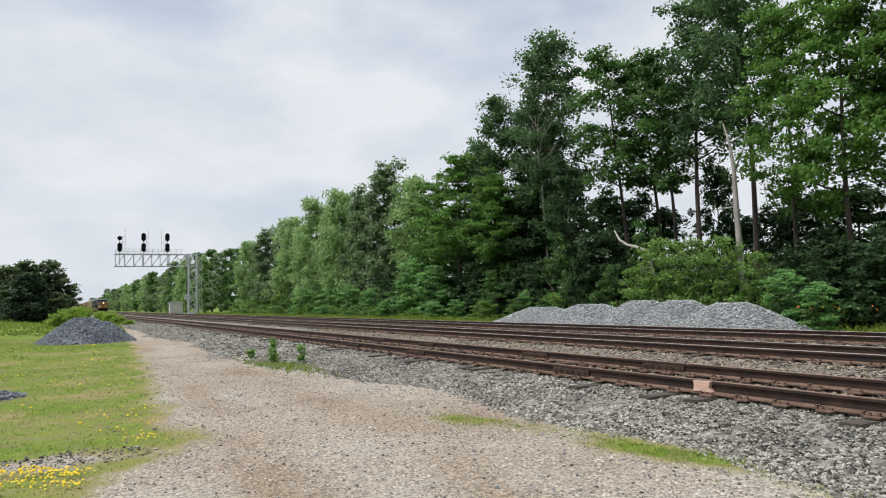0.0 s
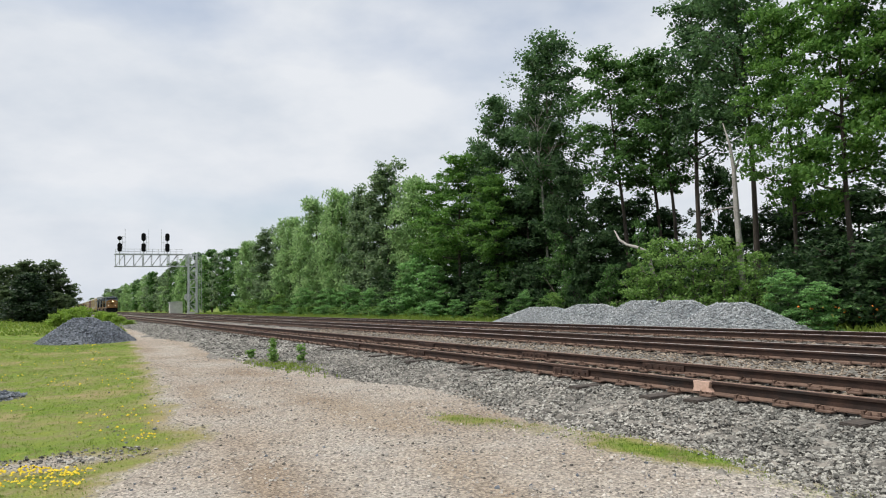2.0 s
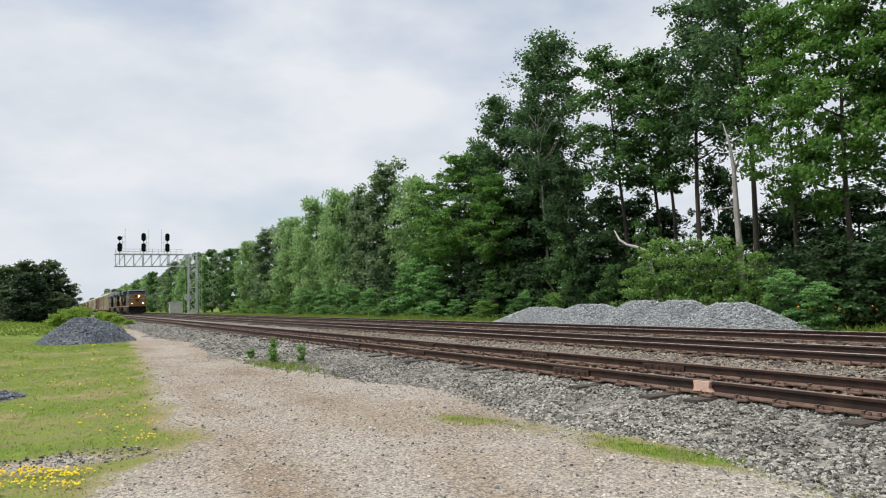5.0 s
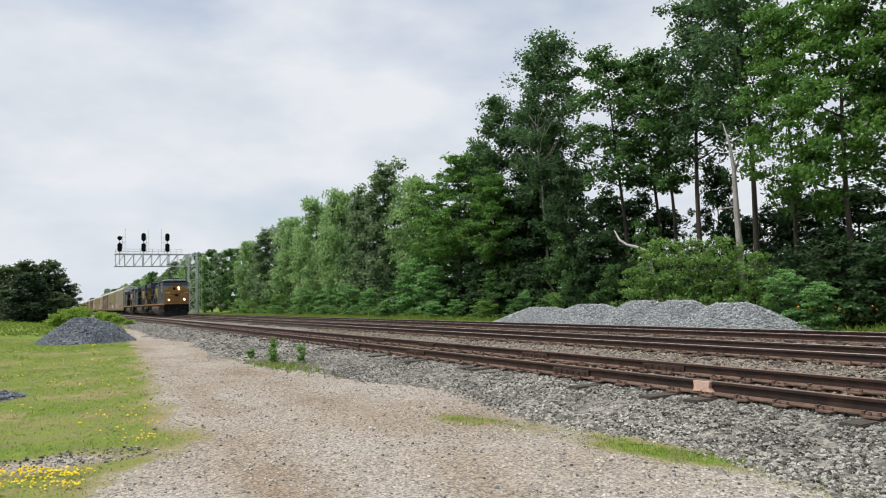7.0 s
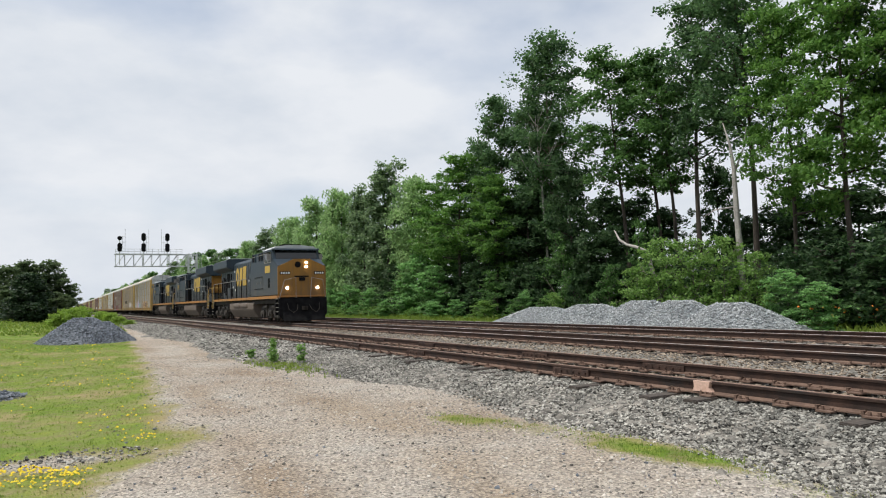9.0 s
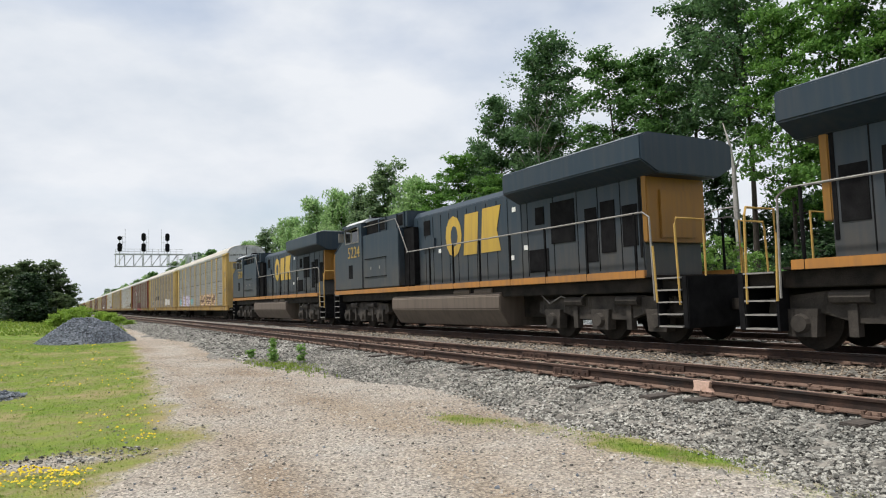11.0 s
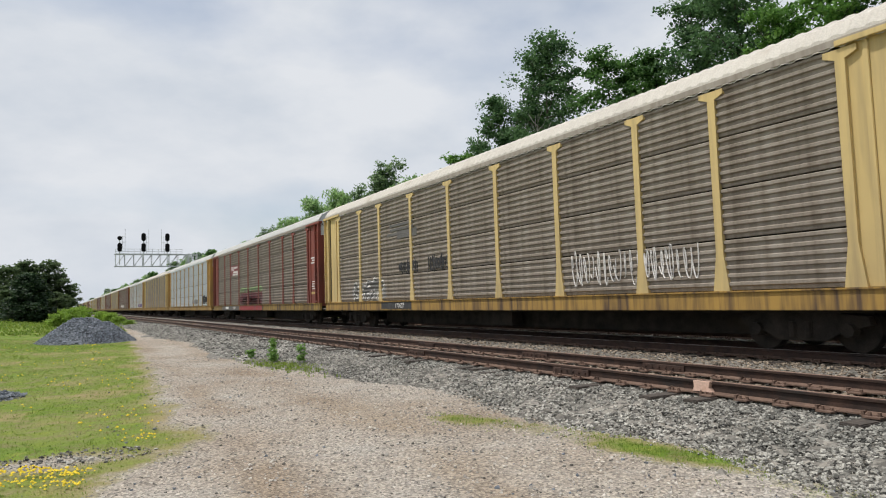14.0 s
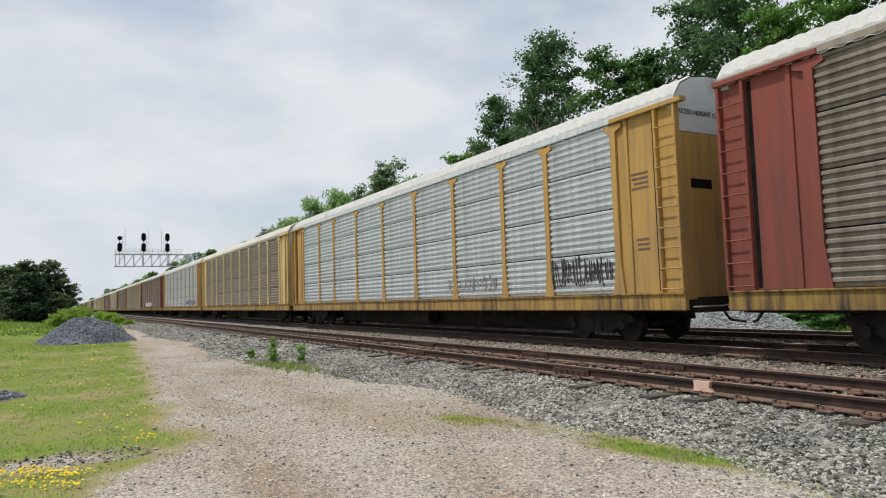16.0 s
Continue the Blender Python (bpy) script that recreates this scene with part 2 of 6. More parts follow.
# ---- mesh building ----
class Shape:
    """Collects boxes, prisms and tubes into one mesh."""

    def __init__(self):
        self.v, self.f = [], []

    def add(self, verts, faces):
        o = len(self.v)
        self.v += [tuple(p) for p in verts]
        self.f += [tuple(o + i for i in q) for q in faces]
        return self

    def box(self, x0, x1, y0, y1, z0, z1):
        return self.add([(x, y, z) for x in (x0, x1) for y in (y0, y1) for z in (z0, z1)],
                        [(0, 1, 3, 2), (4, 6, 7, 5), (0, 4, 5, 1), (2, 3, 7, 6), (0, 2, 6, 4), (1, 5, 7, 3)])

    def prism(self, outline, axis, a, b):
        """Extrudes a closed outline of (u, v) along an axis: x takes (y, z), y takes (x, z), z takes (x, y)."""
        put = {"x": lambda u, v, w: (w, u, v), "y": lambda u, v, w: (u, w, v), "z": lambda u, v, w: (u, v, w)}[axis]
        c = len(outline)
        vs = [put(u, v, a) for u, v in outline] + [put(u, v, b) for u, v in outline]
        return self.add(vs, [(i, (i + 1) % c, c + (i + 1) % c, c + i) for i in range(c)] + [tuple(range(c))[::-1], tuple(range(c, 2 * c))])

    def tube(self, points, radii, sides=6, caps=True):
        pts = [Vector(p) for p in points]
        if isinstance(radii, (int, float)):
            radii = [radii] * len(pts)
        vs = []
        for i, p in enumerate(pts):
            d = (pts[min(i + 1, len(pts) - 1)] - pts[max(i - 1, 0)]).normalized()
            s = d.cross(Vector((0, 0, 1)) if abs(d.z) < 0.9 else Vector((1, 0, 0))).normalized()
            t = d.cross(s)
            vs += [p + (s * math.cos(a) + t * math.sin(a)) * radii[i] for a in [2 * math.pi * j / sides for j in range(sides)]]
        fs = [(i * sides + j, i * sides + (j + 1) % sides, (i + 1) * sides + (j + 1) % sides, (i + 1) * sides + j)
              for i in range(len(pts) - 1) for j in range(sides)]
        if caps:
            fs += [tuple(range(sides))[::-1], tuple(range((len(pts) - 1) * sides, len(pts) * sides))]
        return self.add(vs, fs)

    def mesh(self, name, material, bevel=0.0, smooth=False):
        me = bpy.data.meshes.new(name)
        me.from_pydata(self.v, [], self.f)
        bm = bmesh.new()
        bm.from_mesh(me)
        bmesh.ops.recalc_face_normals(bm, faces=bm.faces)
        if bevel:
            bmesh.ops.bevel(bm, geom=bm.edges[:], offset=bevel, segments=2, affect="EDGES", clamp_overlap=True)
        bm.to_mesh(me)
        bm.free()
        for mt in (material if isinstance(material, (list, tuple)) else [material]):
            me.materials.append(mt)
        if smooth:
            me.shade_smooth()
        return me


def part(name, data, parent, label="", at=None):
    ob = new(name, data)
    ob.parent = parent
    if at is not None:
        ob.matrix_basis = at
    if label:
        tagged(ob, label)
    return ob


def thing(name, label, category, group="", kind="", at=None):
    ob = new(name)
    ob.empty_display_size = 0.2
    if at is not None:
        ob.matrix_basis = at
    return tagged(ob, label, category, group, kind)


def raw_mesh(name, verts, faces, material, smooth=False):
    me = bpy.data.meshes.new(name)
    verts = np.asarray(verts, dtype=np.float32)
    faces = np.asarray(faces, dtype=np.int32)
    c = faces.shape[1]
    me.vertices.add(len(verts))
    me.vertices.foreach_set("co", verts.ravel())
    me.loops.add(faces.size)
    me.loops.foreach_set("vertex_index", faces.ravel())
    me.polygons.add(len(faces))
    me.polygons.foreach_set("loop_start", np.arange(0, faces.size, c, dtype=np.int32))
    me.update(calc_edges=True)
    me.materials.append(material)
    if smooth:
        me.shade_smooth()
    else:
        me.shade_flat()
    return me


# ---- ground ----
RAIL_TOP, NEAR_X, MAIN_X, FAR_X = 0.42, 8.17, 12.85, 17.15
rng = np.random.default_rng(7)


def wave(x, y, s, seed=0.0):
    """Smooth unevenness between -1 and 1."""
    return (np.sin(x * 1.3 * s + 1.7 * np.sin(y * 0.9 * s + seed) + seed) + np.sin(y * 1.1 * s + 1.4 * np.sin(x * 1.6 * s + 2 * seed) + 2.3 * seed)) / 2


def ground_height(x, y):
    left = np.clip((0.5 - x) / 6, 0, 1) * np.clip((y - 12) / 60, 0, 1)
    return 0.025 * wave(x, y, 1.1, 1.0) + 0.05 * wave(x, y, 0.3, 2.0) * np.clip(y / 30, 0, 1) + 0.55 * left + 0.12 * np.clip((x - 19) / 3, 0, 1)


def turf_cover(x, y):
    """1 where turf grows, 0 on bare dirt and gravel."""
    edge = np.interp(y, [5, 6.7, 7.5, 7.9, 8.6, 10.7, 12.7, 15.6, 20, 28.5, 39, 60, 90, 140], [-0.2, 0.1, 0.35, 1.1, 1.4, 1.42, 1.52, 1.72, 2.05, 2.5, 3.0, 4.2, 6.0, 6.2])
    left = np.clip((edge - x + 0.22 * wave(x, y, 2.3, 1.5)) / 0.75 + 0.5, 0, 1)
    bare = np.exp(-((x + 0.1) / 0.55) ** 2 - ((y - 8.25) / 0.33) ** 2)
    left = left * (1 - 0.95 * bare)
    dry = 0.5 + 0.25 * wave(x, y, 1.7, 4.0)
    left = left * np.where(y < 30, 0.72 + 0.3 * dry, 1.0)
    strip = np.exp(-((x - np.interp(y, [3, 4.1, 4.8, 6.2, 8.0, 9], [5.25, 5.38, 5.25, 5.03, 4.6, 4.4]) - 0.15 * wave(x * 0, y, 1.5, 1.0)) / 0.42) ** 2) * np.clip((y - 2.6) / 0.4, 0, 1) * np.clip((8.7 - y) / 0.8, 0, 1) * (0.72 + 0.4 * wave(x, y, 2.4, 3.0))
    tuft = np.exp(-((x - 5.2) / 0.38) ** 2 - ((y - 18.3) / 2.0) ** 2)
    right = np.clip((x - 19.2) / 1.2, 0, 1)
    return np.clip(np.maximum.reduce([left, strip, tuft, right]), 0, 1)


def build_ground():
    xs = np.unique(np.concatenate([np.linspace(-3000, -60, 22), np.linspace(-60, -5, 40), np.arange(-5, 7, 0.16), np.linspace(7, 30, 34), np.linspace(30, 3000, 24)]))
    ys = np.unique(np.concatenate([np.linspace(-3000, -30, 14), np.linspace(-30, 2, 20), np.arange(2, 14, 0.16), np.arange(14, 45, 0.4), np.linspace(45, 200, 70), np.linspace(200, 4000, 26)]))
    gx, gy = np.meshgrid(xs, ys)
    gz = ground_height(gx, gy)
    gz = np.where((gx > 6.0) & (gx < 19), -0.05, gz)
    v = np.stack([gx, gy, gz], -1).reshape(-1, 3)
    i = np.arange(len(ys) - 1)[:, None] * len(xs) + np.arange(len(xs) - 1)[None, :]
    f = np.stack([i, i + 1, i + 1 + len(xs), i + len(xs)], -1).reshape(-1, 4)
    me = raw_mesh("ground", v, f, GROUND, True)
    at = me.attributes.new("cover", "FLOAT", "POINT")
    at.data.foreach_set("value", turf_cover(v[:, 0], v[:, 1]).astype(np.float32))
    x, y = v[:, 0], v[:, 1]
    mid_x = np.interp(y, [3, 6, 10, 18, 35, 80], [2.2, 2.5, 2.85, 3.2, 3.7, 6.5])
    tracks = np.exp(-((x - mid_x + 0.75 + 0.15 * wave(x * 0, y, 0.7, 2.0)) / 0.33) ** 2) + np.exp(-((x - mid_x - 0.8 + 0.15 * wave(x * 0, y, 0.8, 5.0)) / 0.36) ** 2)
    tracks = tracks * np.clip(0.65 + 0.5 * wave(x, y, 0.9, 7.0), 0, 1) + 0.8 * np.exp(-((x - 3.9) / 0.9) ** 2 - ((y - 8.6) / 2.0) ** 2)
    me.attributes.new("worn", "FLOAT", "POINT").data.foreach_set("value", np.clip(tracks, 0, 1).astype(np.float32))
    tagged(new("ground", me), "pale gravelly dirt with patches of yellowing turf", "ground", kind="structure")


def ballast_top(x, y):
    x = x + 0.9 * np.clip((y - 10) / 12, 0, 1) * np.clip((6.4 - x) / 1.5, 0, 1)
    base = np.interp(x, [4.9, 5.5, 6.4, 6.8, 7.5, 9.2, 10.5, 11.4, 14.2, 15.0, 18.4, 19.9], [-0.06, 0.005, 0.12, 0.175, 0.20, 0.20, 0.15, 0.20, 0.20, 0.18, 0.20, 0.04])
    return base


def build_ballast():
    xs = np.concatenate([np.arange(3.9, 8, 0.09), np.arange(8, 20, 0.3)])
    ys = np.concatenate([np.arange(-40, 1, 1.5), np.arange(1, 20, 0.12), np.arange(20, 60, 0.6), np.linspace(60, 1500, 90)])
    gx, gy = np.meshgrid(xs, ys)
    gz = ballast_top(gx + 0.12 * wave(gx * 0, gy, 1.3, 1.0), gy)
    gz = gz + 0.018 * rng.standard_normal(gz.shape) * ((gy < 22) & (gx < 8))
    v = np.stack([gx, gy, gz], -1).reshape(-1, 3)
    i = np.arange(len(ys) - 1)[:, None] * len(xs) + np.arange(len(xs) - 1)[None, :]
    f = np.stack([i, i + 1, i + 1 + len(xs), i + len(xs)], -1).reshape(-1, 4)
    tagged(new("ballast_bed", raw_mesh("ballast_bed", v, f, BALLAST)), "grey crushed stone ballast bed under the three tracks", "ballast", kind="structure")


def stones(name, pos, size, material, label, flat=0.7, kind="stuff", parent=None, group=""):
    """Angular stones joined into one mesh: lumpy octahedra at the given places."""
    n = len(pos)
    base = np.array([(1, 0, 0), (-1, 0, 0), (0, 1, 0), (0, -1, 0), (0, 0, 1), (0, 0, -1), (0.7, 0.7, 0.5), (-0.7, 0.6, -0.4)])[:6]
    tri = np.array([(0, 2, 4), (2, 1, 4), (1, 3, 4), (3, 0, 4), (2, 0, 5), (1, 2, 5), (3, 1, 5), (0, 3, 5)])
    q = rng.standard_normal((n, 3, 3))
    rot, _ = np.linalg.qr(q)
    v = base[None] * (0.65 + 0.7 * rng.random((n, 6, 1))) * (0.7 + 0.6 * rng.random((n, 1, 3)))
    v = np.einsum("nij,nkj->nki", rot, v) * np.asarray(size).reshape(-1, 1, 1)
    v[:, :, 2] *= flat
    v += np.asarray(pos)[:, None, :]
    f = tri[None] + (np.arange(n) * 6)[:, None, None]
    ob = new(name, raw_mesh(name, v.reshape(-1, 3), f.reshape(-1, 3), material))
    if parent:
        ob.parent = parent
        return tagged(ob, label, "", group, kind)
    return tagged(ob, label, "stones", group, kind)


def scatter(n, x0, x1, y0, y1, power=1.0):
    """Places that thin out with distance."""
    u = rng.random(n) ** power
    return x0 + (x1 - x0) * rng.random(n), y0 + (y1 - y0) * u


def build_stones():
    x, y = scatter(33000, 5.2, 7.45, 2.2, 24, 1.9)
    z = ballast_top(x, y) + 0.01
    stones("ballast_stones", np.stack([x, y, z], 1), 0.011 + 0.020 * rng.random(len(x)) ** 1.5, STONE, "loose grey crushed stones on the ballast shoulder")
    x, y = scatter(7000, 4.4, 7.4, 20, 75, 1.4)
    z = ballast_top(x, y) + 0.01
    stones("ballast_stones", np.stack([x, y, z], 1), 0.03 + 0.03 * rng.random(len(x)), STONE, "loose grey stones between the road and the siding")
    x, y = scatter(15000, 7.4, 12.2, 2.5, 34, 1.7)
    z = ballast_top(x, y) + 0.012
    stones("ballast_stones", np.stack([x, y, z], 1), 0.018 + 0.020 * rng.random(len(x)), STONE_RUSTY, "grey crushed stones between the rusty rails")
    x, y = scatter(5000, 12.0, 19.4, 5, 60, 1.5)
    z = ballast_top(x, y) + 0.012
    stones("ballast_stones", np.stack([x, y, z], 1), 0.03 + 0.025 * rng.random(len(x)), STONE_RUSTY, "grey crushed stones between the far rails")
    x, y = scatter(19000, -0.8, 5.9, 3.0, 24, 2.0)
    keep = turf_cover(x, y) < 0.55
    x, y = x[keep], y[keep]
    z = ground_height(x, y) + 0.002
    s = 0.006 + 0.019 * rng.random(len(x)) ** 2.5
    stones("road_pebbles", np.stack([x, y, z], 1), s, PEBBLE, "small pale pebbles lying on the dirt road")
    x, y = scatter(520, -0.6, 5.6, 3.2, 20, 1.9)
    z = ground_height(x, y) + 0.006
    stones("dark_pebbles", np.stack([x, y, z], 1), 0.007 + 0.020 * rng.random(len(x)) ** 3, STONE_DARK, "dark stray stones on the dirt road")
    a, d = rng.random(420) * 6.283, np.sqrt(rng.random(420))
    x, y = -0.05 + 1.0 * d * np.cos(a), 8.35 + 0.42 * d * np.sin(a)
    stones("bare_patch_stones", np.stack([x, y, ground_height(x, y) + 0.01], 1), 0.007 + 0.019 * rng.random(420) ** 2, STONE, "grey stones in a bare patch of the lawn")


# ---- tracks ----
RAIL = [(-0.075, 0.0), (0.075, 0.0), (0.075, 0.012), (0.012, 0.035), (0.012, 0.125), (0.036, 0.138), (0.036, 0.165), (0.026, 0.172), (-0.026, 0.172), (-0.036, 0.165), (-0.036, 0.138), (-0.012, 0.125), (-0.012, 0.035), (-0.075, 0.012)]


def track(name, cx, label, head, y_parts, y_end, seed):
    r = random.Random(seed)
    t = thing(name, label, "railway track", kind="structure", at=pose(cx, 0, RAIL_TOP - 0.172))
    for side in (-0.753, 0.753):
        s = Shape().prism([(side + u, w) for u, w in RAIL], "y", -40, 1500)
        rail = part("rail", s.mesh("rail", RUST), t)
        flange = Shape().prism([(side - 0.078, -0.001), (side + 0.078, -0.001), (side + 0.078, 0.0145), (side + 0.015, 0.038), (side - 0.015, 0.038), (side - 0.078, 0.0145)], "y", -40, 1500)
        part("rail_base", flange.mesh("rail_base", RUST_PALE), rail, "dusty pale rust rail base")
        h = Shape().prism([(side - 0.027, 0.171), (side + 0.027, 0.171), (side + 0.024, 0.1745), (side - 0.024, 0.1745)], "y", -40, 1500)
        part("running_surface", h.mesh("running_surface", head), rail, "worn rail head")
    tie = Shape().box(-1.3, 1.3, -0.115, 0.115, -0.17, -0.012).mesh("tie", TIE, 0.012)
    rest, plates = Shape(), Shape()
    y = -6.0
    while y < y_end:
        y += 0.52 + r.uniform(-0.03, 0.03)
        dx, tw = r.uniform(-0.16, 0.12), r.uniform(-0.035, 0.035)
        if y < y_parts:
            part("tie", tie, t, at=pose(dx, y, r.choice((-0.012, -0.03, -0.045, -0.07)), 0, r.uniform(-0.6, 0.6), math.degrees(tw)))
        else:
            rest.box(dx - 1.3, dx + 1.3, y - 0.115, y + 0.115, -0.17, -0.012)
        if y < 50:
            for side in (-0.753, 0.753):
                plates.box(side - 0.18, side + 0.18, y - 0.09, y + 0.09, -0.012, 0.006)
                for a in (-0.105, 0.105):
                    for b in (-0.05, 0.05):
                        if r.random() < 0.8:
                            plates.box(side + a - 0.014, side + a + 0.014, y + b - 0.014, y + b + 0.014, 0.006, 0.03 + r.random() * 0.02)
                if r.random() < 0.6:
                    plates.box(side - 0.09, side + 0.09, y + 0.12, y + 0.15, -0.01, 0.045)
    tagged(part("far_ties", rest.mesh("far_ties", TIE), t), kind="stuff")
    tagged(part("tie_plates", plates.mesh("tie_plates", RUST_PALE), t, "rusty tie plates, spikes and rail anchors"), kind="stuff")
    return t


def joint_bar(t, side, y):
    s = Shape()
    for d in (-1, 1):
        s.prism([(side + d * 0.014, 0.03), (side + d * 0.05, 0.022), (side + d * 0.045, 0.12), (side + d * 0.016, 0.135)], "y", y - 0.45, y + 0.45)
        for i in range(6):
            yy = y - 0.375 + 0.15 * i
            s.tube([(side + d * 0.045, yy, 0.08), (side + d * 0.075, yy, 0.08)], 0.018, 6)
    part("joint_bar", s.mesh("joint_bar", RUST, 0), t, "bolted rusty joint bar")


def build_tracks():
    near = track("siding_track", NEAR_X, "rusty jointed rails on weathered ties, nearest track", HEAD_RUST, 70, 420, 3)
    for side, y in ((-0.753, 8.9), (0.753, 8.3), (-0.753, 14.6), (0.753, 11.9), (-0.753, 18.6), (0.753, 16.9), (0.753, 20.2), (-0.753, 30.0), (0.753, 34.0)):
        joint_bar(near, side, y)
    part("bare_patch", Shape().prism([(6.05, 0.03), (6.36, 0.03), (6.33, 0.09), (6.34, 0.165), (6.08, 0.165), (6.10, 0.09)], "x", -0.753 - 0.082, -0.753 - 0.0125).mesh("bare_patch", surface("ground_bare_steel", (0.52, 0.33, 0.25), (0.66, 0.47, 0.38), 6, 0.6, bump=0.05)), near, "pale freshly ground patch on the rail web")
    track("main_track", MAIN_X, "main railway track with worn shiny rail heads", HEAD, 60, 420, 4)
    track("far_track", FAR_X, "farther railway track with brown rails on ties", HEAD, 60, 420, 5)


build_ground()
build_ballast()
build_tracks()
build_stones()


# ---- gravel heaps ----
def heap(name, label, peaks, base_z, material, count, size):
    """A mound of loose stone. peaks: (x, y, height, half length in x, half length in y)."""
    t = thing(name, label, "gravel heap")

    def top(x, y):
        return np.maximum.reduce([h * np.clip(1.25 * (1 - np.sqrt(((x - px) / rx) ** 2 + ((y - py) / ry) ** 2)), -0.2, 1) ** 1.0 - 0.12 * h * np.exp(-(((x - px) / rx) ** 2 + ((y - py) / ry) ** 2) * 18)
                                  for px, py, h, rx, ry in peaks])
    x0, x1 = min(p[0] - p[3] for p in peaks), max(p[0] + p[3] for p in peaks)
    y0, y1 = min(p[1] - p[4] for p in peaks), max(p[1] + p[4] for p in peaks)
    xs, ys = np.linspace(x0, x1, 60), np.linspace(y0, y1, 90)
    gx, gy = np.meshgrid(xs, ys)
    gz = base_z - 0.04 + top(gx, gy) + 0.02 * rng.standard_normal(gx.shape)
    v = np.stack([gx, gy, gz], -1).reshape(-1, 3)
    i = np.arange(len(ys) - 1)[:, None] * 60 + np.arange(59)[None, :]
    f = np.stack([i, i + 1, i + 61, i + 60], -1).reshape(-1, 4)
    part("core", raw_mesh("core", v, f, material), t)
    x, y = x0 + (x1 - x0) * rng.random(count), y0 + (y1 - y0) * rng.random(count)
    z = top(x, y)
    keep = z > -0.02 * rng.random(count)
    x, y, z = x[keep], y[keep], z[keep]
    stones("loose_stone", np.stack([x, y, base_z + z], 1), size * (0.6 + 0.8 * rng.random(len(x))), material, "loose crushed stones on the heap", parent=t)
    return t


heap("gravel_heap", "small steep heap of dark blue-grey crushed stone beside the road", [(0.9, 38.0, 1.24, 2.1, 3.6), (1.7, 37.5, 1.0, 1.5, 3.0)], 0.02, STONE_DARK, 8500, 0.048)
heap("gravel_heap", "long low row of pale blue-grey ballast heaps beyond the tracks",
     [(21.6, 28.0, 0.95, 1.7, 4.6), (21.6, 24.4, 1.08, 1.8, 3.9), (21.7, 21.2, 1.22, 1.8, 3.0), (21.7, 19.2, 1.2, 1.8, 2.7), (21.5, 16.6, 1.08, 1.7, 3.0)], 0.1, STONE_BLUE, 22000, 0.038)
heap("gravel_heap", "low spill of grey stones in the lawn", [(-1.6, 15.0, 0.22, 1.1, 1.3)], 0.0, STONE_DARK, 900, 0.04)


# ---- trees ----
def leaves(centres, radii, per, size, seed, droop=0.0, flat=0.55, slim=0.46):
    """Folded leaf sprays scattered round clump centres, denser inside and thinning outwards; two triangles each."""
    g = np.random.default_rng(seed)
    c = np.repeat(centres, per, 0)
    rr = np.repeat(radii, per)[:, None]
    d = np.clip(g.standard_normal((len(c), 3)), -2.1, 2.1) * 0.56
    p = c + d * rr * np.array([1, 1, flat])
    p[:, 2] -= droop * g.random(len(c)) ** 1.5 * rr[:, 0] * 2.2
    a = g.standard_normal((len(c), 3)) * np.array([1, 1, 0.5])
    a[:, 2] -= droop * 2.0
    a /= np.linalg.norm(a, axis=1, keepdims=True)
    b = np.cross(a, g.standard_normal((len(c), 3)) * 0.5 + np.array([0, 0, 1]))
    b /= np.linalg.norm(b, axis=1, keepdims=True)
    s = size * (0.55 + 0.9 * g.random((len(c), 1)))
    w = slim if not droop else 0.24
    fold = np.cross(a, b) * s * 0.12
    q = np.stack([p - a * s * 0.5, p + b * s * w + fold, p + a * s * 0.55, p - b * s * w + fold], 1)
    i = np.arange(len(c)) * 4
    f = np.concatenate([np.stack([i, i + 1, i + 2], 1), np.stack([i, i + 2, i + 3], 1)])
    return q.reshape(-1, 3), f


